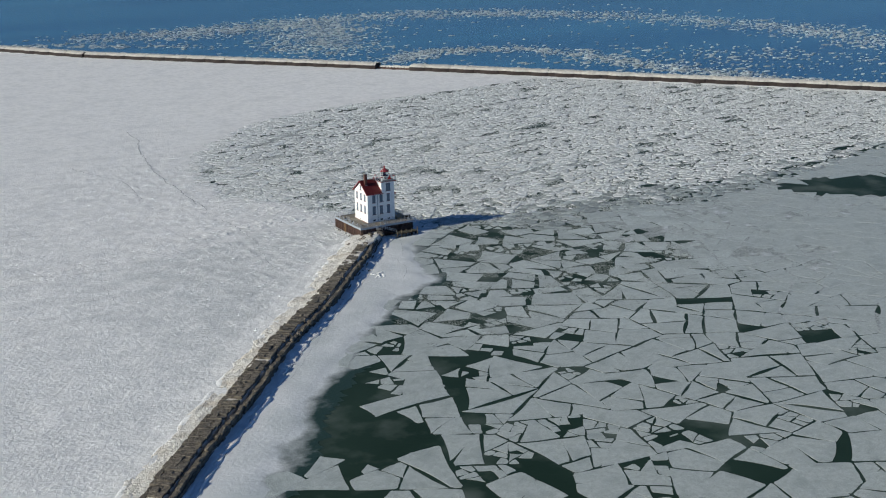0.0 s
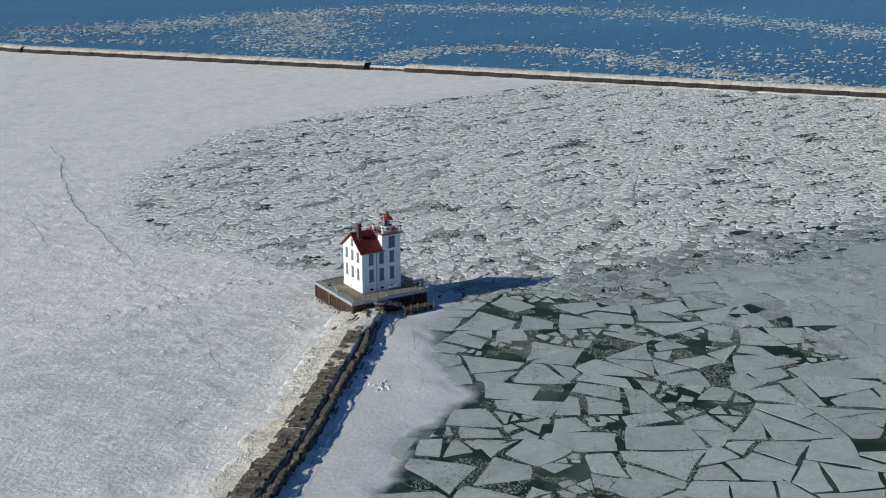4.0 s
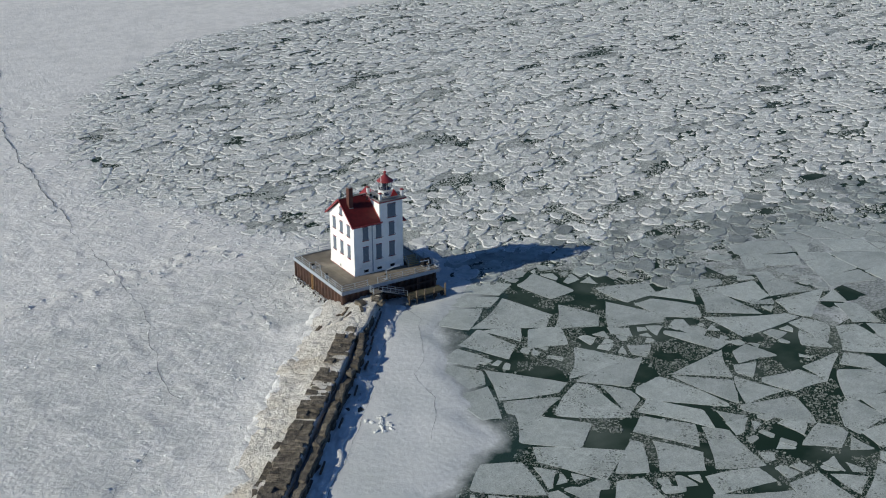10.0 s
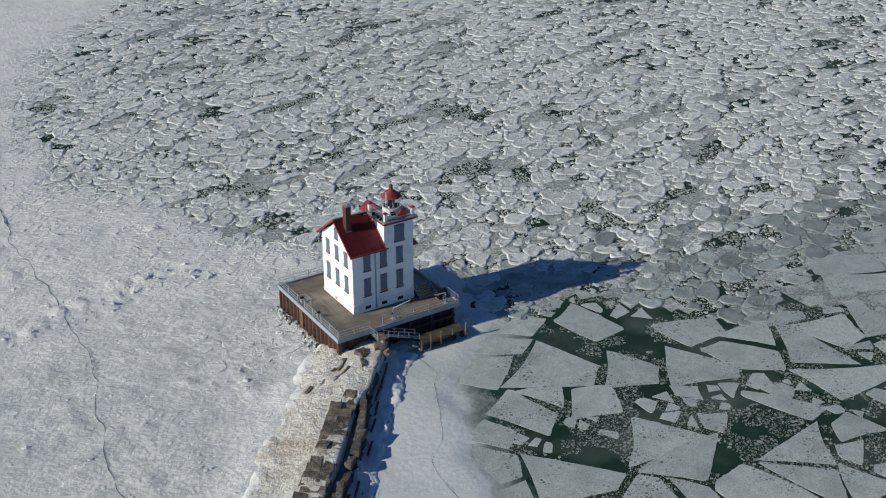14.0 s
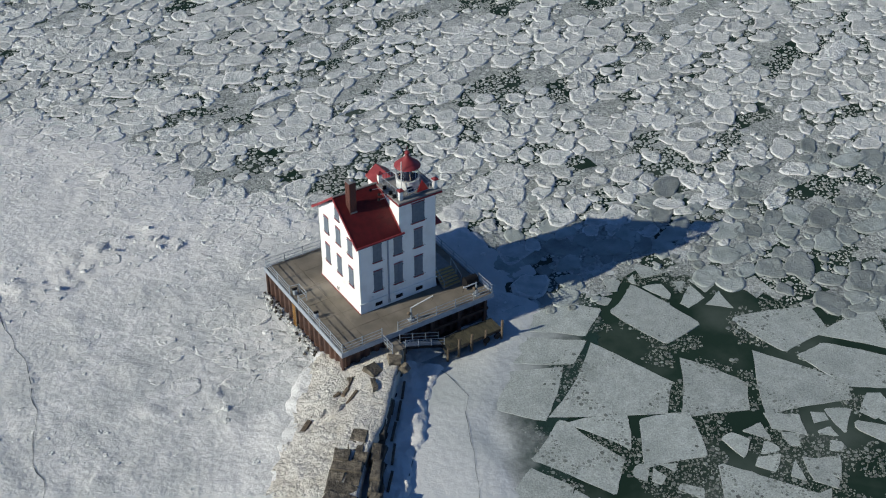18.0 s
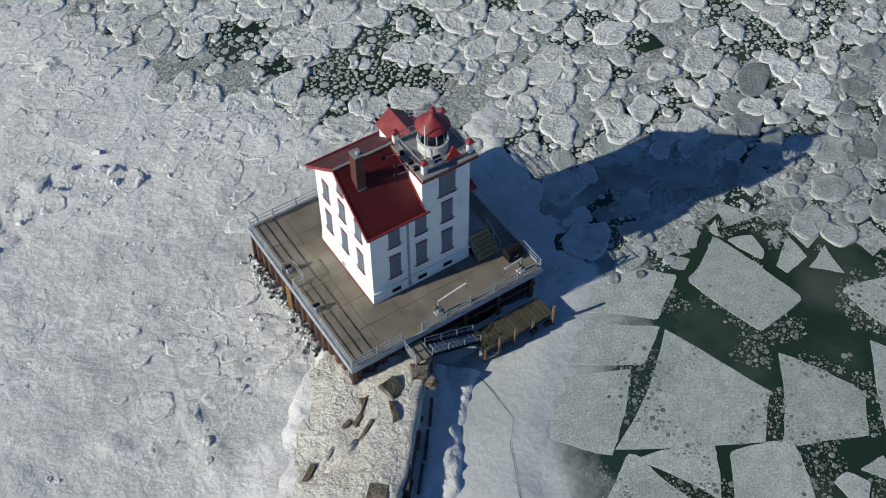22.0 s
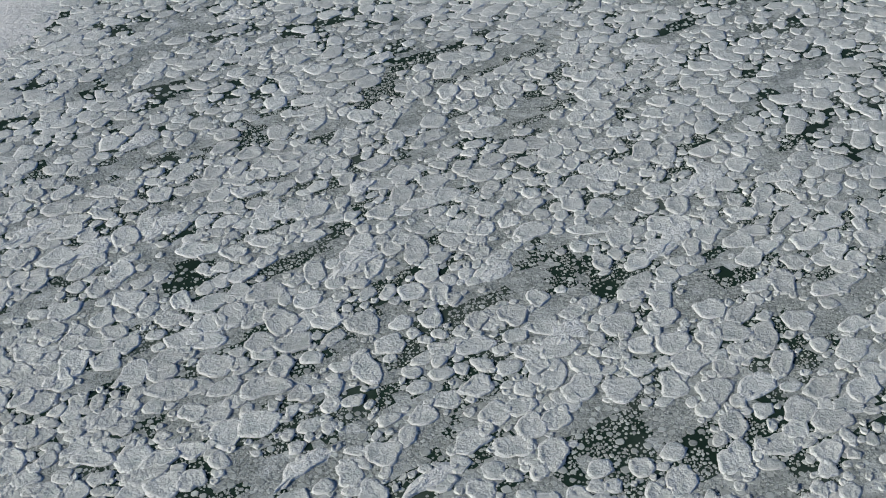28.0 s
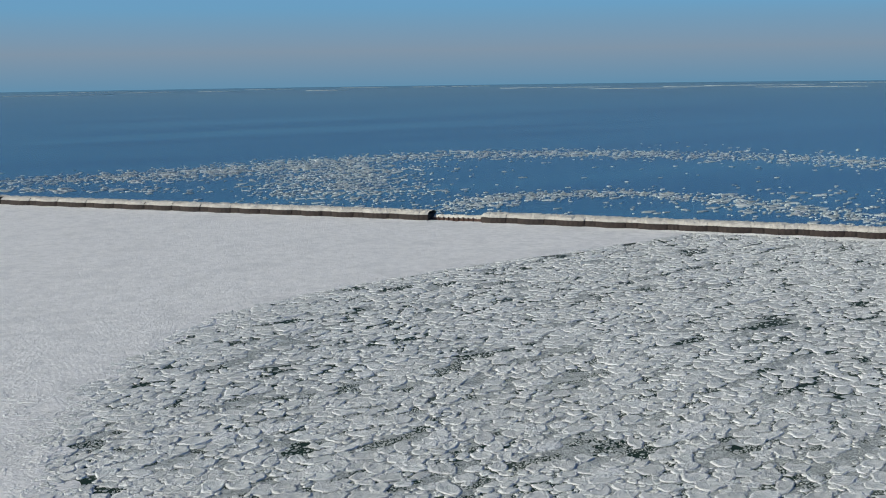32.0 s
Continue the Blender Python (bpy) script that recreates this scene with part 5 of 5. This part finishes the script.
def bank_row(s):
    """The snow bank: foot on the closed ice, a rising shoulder, a crest that buries the cap stones."""
    b, row = bend(s), []
    foot_ = -8.7 + 1.5 * fbm(s, 0, 9, 71.0) + 0.45 * fbm(s, 0, 2.6, 75.0)
    crest = step_line([(-5, 1.72), (9, 1.75), (12.5, 0.95), (900, 0.95)], s) + b
    bury = step_line([(-5, 2.15), (10, 2.22), (13, 2.12), (24, 2.20), (40, 2.08), (60, 1.78), (900, 1.5)], s)
    bury += 0.34 * fbm(s, 5, 7, 76.0) * min(1.0, max(0.0, (s - 14) / 8))
    for j in range(27):
        k = j / 24
        o = foot_ + (crest - foot_) * min(1.0, k)
        x, y = place(s, o)
        rise = min(1.0, k / 0.72)
        rise = 0.30 * min(1, k * 10) + 0.70 * rise ** 1.4
        lump = 0.22 * fbm(x, y, 1.1, 13.0, 4) + 0.45 * fbm(x, y, 4.0, 14.0, 3)
        z = -0.05 + bury * rise + lump * min(1.0, k * 6) * (1.0 if k < 0.6 else 0.55)
        if j == 25:
            o, z = crest + 0.10, z - 0.35
        if j == 26:
            o, z = crest + 0.14, 0.9 if s > 11 else 0.2
        row.append((o, z))
    return row


SS = list(np.arange(-2.2, 40, 0.42)) + list(np.arange(40, 110, 0.9)) + list(np.arange(110, 335, 2.5))
bank = strip("snow_bank", SS, bank_row, [M["snow"], M["tan_snow"]], lambda i, j: 0 if j + 5.0 * noise.noise(Vector((SS[i] / 4.0, j / 6.0, 1.0))) < 2.5 else 1)
tagged(bank, "dirty lumpy snow bank along the stone breakwater", "snow", kind="structure")


def berm_row(s):
    """The low broken snow berm in the lee of the wall."""
    edge, row = 5.6 + bend(s) * 0.6 + 0.9 * fbm(s, 3, 6, 72.0) + 0.5 * fbm(s, 8, 1.6, 79.0), []
    for j in range(13):
        k = j / 12
        o = wall_o(s) - 0.5 + (edge - wall_o(s) + 0.5) * k
        x, y = place(s, o)
        z = (0.62 - 0.25 * k + 0.26 * fbm(x, y, 0.9, 73.0, 4) + 0.30 * fbm(x, y, 3.2, 77.0, 3)) if j < 12 else 0.1
        row.append((o, z))
    return row


berm = strip("snow_berm", SS, berm_row, M["snow"])
tagged(berm, "low broken snow berm against the dark wall", "snow", kind="structure")

# slabs and timbers thrust out of the bank beside the crib
for x, y, z, l, w, turn, tilt in ((-2.5, -6.9, 2.5, 1.5, 1.5, 0.25, 0.28), (-4.5, -6.45, 1.75, 1.3, 0.7, -0.24, 0.3), (0.0, -6.9, 2.7, 1.3, 1.2, -0.5, 0.2), (0.3, -7.9, 2.4, 0.9, 0.7, 0.3, -0.5), (-3.5, -8.7, 2.35, 1.9, 0.5, 1.15, 0.15),
                                  (-17.9, -32.9, 0.45, 2.2, 1.6, 0.2, 0.1), (-19.6, -33.4, 0.35, 1.2, 0.7, 0.7, 0.2)):
    me = slab_mesh(l, w, 0.75, M["stone"] if y > -20 else M["stone_dark"])
    me.name = "boulder"
    ob = new("boulder", me)
    ob.location, ob.rotation_euler = (x, y, z), (tilt, tilt * 0.5, turn)
    tagged(ob, "loose flat brown stone slab lying in snow", "stone", "loose slabs")
for x, y, z, l, w, turn in ((-8.27, -6.63, 0.95, 1.8, 0.34, 0.29), (-7.75, -7.48, 1.25, 2.4, 0.42, 0.23), (-6.21, -8.81, 1.75, 2.2, 0.30, 0.49), (-10.1, -7.88, 0.80, 2.0, 0.45, 0.73), (-6.2, -7.57, 1.6, 1.1, 0.4, 0.5),
                            (-11.77, -9.39, 0.95, 2.2, 0.5, 0.57), (-5.4, -7.0, 1.65, 2.0, 0.22, 0.75), (-9.2, -7.3, 0.9, 1.2, 0.3, 0.5)):
    bm = boxed(-l / 2, -w / 2, -0.3, l / 2, w / 2, 0.22, bevel=0.05)
    ob = part("timber", bm, M["timber"])
    ob.location, ob.rotation_euler = (x, y, z), (rng.uniform(-.35, .1), -0.16, turn)
    tagged(ob, "old squared timber sticking out of the snow bank", "timber", "timbers by the crib")
for x, y, z, l, r, turn in ((-9.3, -9.7, 1.15, 4.4, 0.38, 0.30), (-8.3, -9.5, 1.4, 2.6, 0.34, 0.25), (-9.9, -8.9, 1.0, 3.0, 0.30, 0.42)):
    bm = bmesh.new()
    tube(bm, (-l / 2, 0, 0), (l / 2, 0, 0), r, 9, r * 0.85)
    ob = part("log", bm, M["tan_snow"], smooth=True)
    ob.location, ob.rotation_euler = (x, y, z), (0, -0.14, turn)
    tagged(ob, "snow-covered log lying on the bank", "log", "snowy logs")
for s in (2.5, 5.5, 8.5, 11.5, 15, 19.5, 27, 36, 47):
    bm = boxed(-1.3, -0.13, -0.14, 1.3, 0.13, 0.14, bevel=0.03)
    ob = part("timber", bm, M["stone_dark"])
    ob.location, ob.rotation_euler = (*place(s, wall_o(s) + 0.75 + rng.uniform(-.1, .1)), 0.78), (0.1, rng.uniform(-.05, .05), TURN + 1.571 + rng.uniform(-.08, .08))
    tagged(ob, "dark fallen timber lying against the stone wall", "timber", "fallen timbers")

# broken ice and rubble along the crib's foot
foot = thing("foot_rubble", "broken brown and white ice rubble at the crib's foot", "rubble", kind="stuff")
CHUNKS = [block_mesh("chunk", rng.uniform(.15, .38), rng.uniform(.12, .3), rng.uniform(.08, .2), .05, M["rim"]) for _ in range(8)] + [block_mesh("chunk", rng.uniform(.2, .45), rng.uniform(.2, .35), .2, .07, M["stone_dark"]) for _ in range(2)]
for _ in range(280):
    k = rng.random()
    ob = new("chunk", rng.choice(CHUNKS))
    ob.parent = foot
    ob.location = (DX0 - 0.1 - abs(rng.gauss(0, 0.55)), DY0 + 17.4 * k, 0.26 + rng.uniform(-.05, .15))
    ob.rotation_euler = [rng.uniform(-.6, .6) for _ in range(3)]
# blocks of ice pushed up on the shelf
push = thing("ice_rubble", "small heaps of broken white ice on the shelf", "ice blocks", kind="stuff")
ICE_CHUNKS = [block_mesh("ice_block", rng.uniform(.25, .7), rng.uniform(.2, .5), rng.uniform(.12, .3), .08, M["rim"]) for _ in range(8)]
for _ in range(16):
    s, o = rng.gauss(33.5, 1.8), rng.gauss(9.2, 0.9)
    ob = new("ice_block", rng.choice(ICE_CHUNKS))
    ob.parent = push
    ob.location = (*place(s, o), 0.28)
    ob.rotation_euler = [rng.uniform(-.4, .4), rng.uniform(-.4, .4), rng.uniform(0, 3)]


# lumps and blocks standing on the snow
lump_field = thing("snow_lumps", "small hard snow lumps standing on the packed snow", "snow", kind="stuff")
lumps = []
for _ in range(7000):
    x, y = rng.gauss(-22, 26), rng.uniform(-60, 110)
    band = abs(y - step_line(BAND, x) - 3.0) < 4.5
    if sheet_edge(x, y) < 1 or not band and fbm(x, y, 9, 51.0) < 0.05 or (DX0 - 1 < x < DX1 + 1 and DY0 - 1 < y < DY1 + 1) or along(x, y)[1] > -9 and y < -4:
        continue
    r, n, t0 = (0.16 if band else 0.10) + 0.36 * rng.random() ** 3, 6, rng.uniform(0, 6)
    ring = [(r * rng.uniform(.7, 1.3) * math.cos(t0 + 6.283 * i / n), r * rng.uniform(.7, 1.3) * math.sin(t0 + 6.283 * i / n)) for i in range(n)]
    z = snow_height(x, y)
    v = [(a, b, z - 0.12) for a, b in ring] + [(a * rng.uniform(.4, .8), b * rng.uniform(.4, .8), z + r * rng.uniform(.10, .30)) for a, b in ring]
    lumps.append(((x, y), v, [(i, (i + 1) % n, n + (i + 1) % n, n + i) for i in range(n)] + [tuple(range(n, 2 * n))], [0] * (n + 1)))
joined("snow_lump", lumps, [M["rim"]], lump_field)["kind"] = "stuff"


# ---- the outer breakwater of steel cells ----
def cell_mesh(length, width, bulge, height, base):
    """A steel cell: front and back bow out, corrugated by its piles."""
    n = max(6, int(length / 0.9))
    ring = []
    for sgn in (-1, 1):
        for i in range(n + 1):
            t = i / n
            k = t if sgn < 0 else 1 - t
            ring.append(((k - 0.5) * length, sgn * (width / 2 + bulge * 4 * t * (1 - t) + 0.10 * (i % 2))))
    m = len(ring)
    v = [(x, y, base) for x, y in ring] + [(x, y, height) for x, y in ring]
    return v, [(i, (i + 1) % m, m + (i + 1) % m, m + i) for i in range(m)] + [tuple(range(m, 2 * m))]


def cap_mesh(length, width, bulge, height, seed):
    nx, ny, v, f = max(4, int(length / 0.8)), 9, [], []
    for i in range(nx + 1):
        t = i / nx
        for j in range(ny + 1):
            q = j / ny
            edge = 4 * q * (1 - q)
            half = width / 2 + bulge * 4 * t * (1 - t) + 0.05
            x, y = (t - 0.5) * (length + 0.1), (q - 0.5) * 2 * half
            v.append((x + 0.2 * noise.noise(Vector((x, y, seed))), y, height - 0.05 + 1.2 * min(1, edge * 1.6) + 0.45 * noise.noise(Vector((x / 1.3, y / 1.3, seed))) * (edge > 0.05)))
            if i and j:
                a = i * (ny + 1) + j
                f.append((a - ny - 2, a - 1, a, a - ny - 1))
    return v, f


outer = thing("steel_cell_breakwater", "long rusty steel cell breakwater capped with dirty snow", "breakwater")


def run(p, q, first):
    d = Vector(q) - Vector(p)
    turn, total, t, odd = math.atan2(d.y, d.x), d.length, first, False
    while t < total - 3:
        length = min(rng.uniform(9.5, 12.5) if not odd else rng.uniform(4.0, 5.2), total - t)
        mid = Vector(p) + d.normalized() * (t + length / 2)
        bulge, width = (1.0, 9.0) if not odd else (0.2, 8.4)
        v, f = cell_mesh(length, width, bulge, 2.5, -0.6)
        body = raw("cell", v, f, M["outer_pile"], outer)
        v, f = cap_mesh(length, width, bulge, 2.5, t)
        cap = raw("snow_cap", v, f, M["cap"], outer)
        for ob in (body, cap):
            ob.location, ob.rotation_euler = (mid.x, mid.y, 0), (0, 0, turn)
        t, odd = t + length, not odd


def foot_drift(p, q):
    """Snow blown against the foot of the steel cells."""
    d = (Vector(q) - Vector(p))
    u, n = d.normalized(), Vector((-d.y, d.x)).normalized()
    if side(OUT_GAP1, OUT_B, *(Vector(p) + n)) > side(OUT_GAP1, OUT_B, *(Vector(p) - n)):
        n = -n
    v, f, rows = [], [], int(d.length / 2.0)
    for i in range(rows + 1):
        c = Vector(p) + u * (d.length * i / rows)
        wide = 7.3 + 2.2 * fbm(c.x, c.y, 14, 6.0)
        for k, h in ((4.0, 0.35), (5.8, 0.30), (wide - 0.6, 0.16), (wide, -0.12)):
            w = c + n * k
            v.append((w.x, w.y, h + 0.12 * fbm(w.x, w.y, 3, 4.0) * (h > 0)))
        if i:
            f += [(4 * i - 4 + j, 4 * i - 3 + j, 4 * i + 1 + j, 4 * i + j) for j in range(3)]
    ob = raw("foot_drift", v, f, M["snow"])
    ob.data.polygons.foreach_set("use_smooth", [True] * len(f))
    tagged(ob, "white snow drifted against the steel breakwater's foot", "snow", kind="structure")


for p, q in ((OUT_END, OUT_A), (OUT_A, OUT_GAP0), (OUT_GAP1, OUT_B)):
    foot_drift(p, q)
run(OUT_GAP0, OUT_A, 0.0)
run(OUT_A, OUT_END, 0.0)
run(OUT_GAP1, OUT_B, 0.0)
# the low timber-piled stretch in the gap
gap_d = Vector(OUT_GAP1) - Vector(OUT_GAP0)
gap = thing("gap_wall", "low dark piled wall closing the breakwater's gap", "wall", (*OUT_GAP0, 0))
gap.rotation_euler = (0, 0, math.atan2(gap_d.y, gap_d.x))
part("core", boxed(0.5, -1.6, -0.6, gap_d.length - 0.5, 1.6, 1.2), M["pile"], gap)
v, f = cap_mesh(gap_d.length - 3, 2.8, 0.0, 1.2, 3.3)
raw("snow_cap", v, f, M["cap"], gap).location = (gap_d.length / 2, 0, 0)
for i in range(9):
    part("wall_post", tubed((1.5 + i * 2.1, -1.8, -0.6), (1.5 + i * 2.1, -1.8, 1.6), 0.28, 7), M["pile"], gap)
pole = part("marker_pole", tubed((0, 0, 0), (0, 0, 5.0), 0.12, 6), M["dark"])
pole.location = (201.5, 307.5, 1.5)
tagged(pole, "thin dark marker pole standing on the breakwater", "pole")
# the light at the far end
tower = thing("harbour_light", "slim white harbour light tower on a steel base", "light tower", (-38.5, 669.0, 0))
bm = bmesh.new()
tube(bm, (0, 0, -0.6), (0, 0, 2.0), 4.2, 20)
part("base_cell", bm, M["pile"], tower)
part("plinth", boxed(-1.7, -1.7, 2.0, 1.7, 1.7, 4.2, bevel=0.1), M["white_metal"], tower)
part("shaft", tubed((0, 0, 4.2), (0, 0, 11.2), 0.95, 16, 0.8), M["white_metal"], tower)
part("gallery", tubed((0, 0, 11.2), (0, 0, 11.4), 1.3, 16), M["grey_steel"], tower)
part("lantern", tubed((0, 0, 11.4), (0, 0, 12.4), 0.5, 10, 0.3), M["white_metal"], tower)


# ---- a glowing ring that paints haze low over the far lake ----
def haze_material():
    m = bpy.data.materials.new("painted_haze_glow")
    m.use_nodes = True
    t = m.node_tree
    n, link = t.nodes, t.links.new
    n.remove(n["Principled BSDF"])
    z = n.new("ShaderNodeSeparateXYZ")
    link(n.new("ShaderNodeNewGeometry").outputs["Position"], z.inputs[0])
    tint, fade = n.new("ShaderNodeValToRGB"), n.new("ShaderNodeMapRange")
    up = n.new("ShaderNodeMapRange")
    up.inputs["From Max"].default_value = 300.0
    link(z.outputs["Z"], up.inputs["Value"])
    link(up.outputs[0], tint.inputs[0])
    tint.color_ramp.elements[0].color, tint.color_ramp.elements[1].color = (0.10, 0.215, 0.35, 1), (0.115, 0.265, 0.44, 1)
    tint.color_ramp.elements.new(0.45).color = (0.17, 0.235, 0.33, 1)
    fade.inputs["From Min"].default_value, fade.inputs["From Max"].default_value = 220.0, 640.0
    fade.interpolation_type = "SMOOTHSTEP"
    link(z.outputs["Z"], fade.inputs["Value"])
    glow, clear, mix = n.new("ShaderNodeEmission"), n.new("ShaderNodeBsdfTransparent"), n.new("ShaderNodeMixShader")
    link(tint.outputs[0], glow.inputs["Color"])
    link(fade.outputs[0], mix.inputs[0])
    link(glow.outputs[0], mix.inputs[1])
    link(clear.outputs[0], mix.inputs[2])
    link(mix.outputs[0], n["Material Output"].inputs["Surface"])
    return m


# added backdrop: emission tints the horizon sky and fades out upwards
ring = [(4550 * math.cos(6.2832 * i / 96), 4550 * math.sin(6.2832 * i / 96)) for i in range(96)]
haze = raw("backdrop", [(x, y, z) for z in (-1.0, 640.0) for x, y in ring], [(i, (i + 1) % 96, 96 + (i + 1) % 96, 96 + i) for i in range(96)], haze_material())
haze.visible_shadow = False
tagged(haze, "glowing backdrop ring painted as mauve haze over the lake", "haze", kind="structure")

# ---- a thin line of pack ice on the horizon ----
pack = thing("far_pack_ice", "thin pale line of pack ice along the horizon", "ice", kind="stuff")
for i in range(16):
    a, d, wide = 0.20 + 0.045 * i + rng.uniform(-.01, .01), rng.uniform(3300, 4300), rng.uniform(50, 170)
    n = 10
    ring = [(wide * math.cos(6.283 * j / n) * rng.uniform(.7, 1.1), rng.uniform(10, 22) * math.sin(6.283 * j / n)) for j in range(n)]
    ob = raw("pack_strip", [(p, q, -0.12) for p, q in ring] + [(p, q, 0.5) for p, q in ring], [(j, (j + 1) % n, n + (j + 1) % n, n + j) for j in range(n)] + [tuple(range(n, 2 * n))], M["lake_bit"], pack)
    ob.location, ob.rotation_euler = (d * math.sin(a), d * math.cos(a), 0), (0, 0, -a)


# ---- drift ice on the open lake ----
def lake_bits():
    arcs = (([(70, 625), (141, 605), (187, 612), (240, 628), (300, 640), (370, 640), (440, 605), (490, 540), (530, 450), (548, 350), (540, 270), (520, 190)], 44, 4300, 1.05),
            ([(205, 357), (236, 379), (267, 385), (307, 367), (321, 319), (318, 265), (321, 225), (331, 195), (338, 167), (365, 100)], 20, 1700, 0.95),
            ([(195, 430), (215, 490), (240, 545), (275, 590)], 50, 1700, 1.0), ([(20, 610), (80, 560), (150, 500)], 14, 160, 1.6),
            ([(300, 300), (380, 250), (450, 180)], 80, 500, 1.2))
    made = []

    def bit(x, y, r):
        if not beyond_outer(x, y) or side(OUT_GAP1, OUT_B, x, y) < 900 and y < 300:
            return
        n, t0, long = rng.choice((5, 6, 7)), rng.uniform(0, 6), rng.uniform(1, 2.2)
        ring = [(r * long * rng.uniform(.7, 1.1) * math.cos(t0 + 6.283 * i / n), r * rng.uniform(.7, 1.1) * math.sin(t0 + 6.283 * i / n)) for i in range(n)]
        v = [(a, b, -0.12) for a, b in ring] + [(a * .9, b * .9, 0.12) for a, b in ring]
        made.append(((x, y), v, [(i, (i + 1) % n, n + (i + 1) % n, n + i) for i in range(n)] + [tuple(range(n, 2 * n))], [0] * (n + 1)))

    for points, wide, count, size in arcs:
        for _ in range(count):
            i = rng.randrange(len(points) - 1)
            k = rng.random()
            (ax, ay), (bx, by) = points[i], points[i + 1]
            bit(ax + (bx - ax) * k + rng.gauss(0, wide / 2), ay + (by - ay) * k + rng.gauss(0, wide / 2), size * rng.uniform(.35, 1) * (2.6 if rng.random() < .08 else 1))
    for _ in range(260):
        bit(rng.uniform(60, 600), rng.uniform(100, 650), rng.uniform(.5, 1.8))
    return made


lake = thing("lake_drift_ice", "scattered white drift ice bits on blue lake water", "ice bits", kind="stuff")
joined("drift_bits", lake_bits(), [M["lake_bit"]], lake)["kind"] = "stuff"
for x, y, k in ((277, 651, 1.0), (611, 487, 0.8)):
    bm = bmesh.new()
    got = bmesh.ops.create_icosphere(bm, subdivisions=2, radius=1.6 * k)["verts"]
    for w in got:
        w.co = Vector((w.co.x * 1.4, w.co.y, w.co.z * 0.9 if w.co.z > 0 else 0)) * (1 + 0.3 * noise.noise(w.co))
    ob = part("ice_mound", bm, M["lake_bit"])
    ob.location = (x, y, -0.1)
    tagged(ob, "small white mound of ice standing in the lake", "ice mound", "ice mounds")
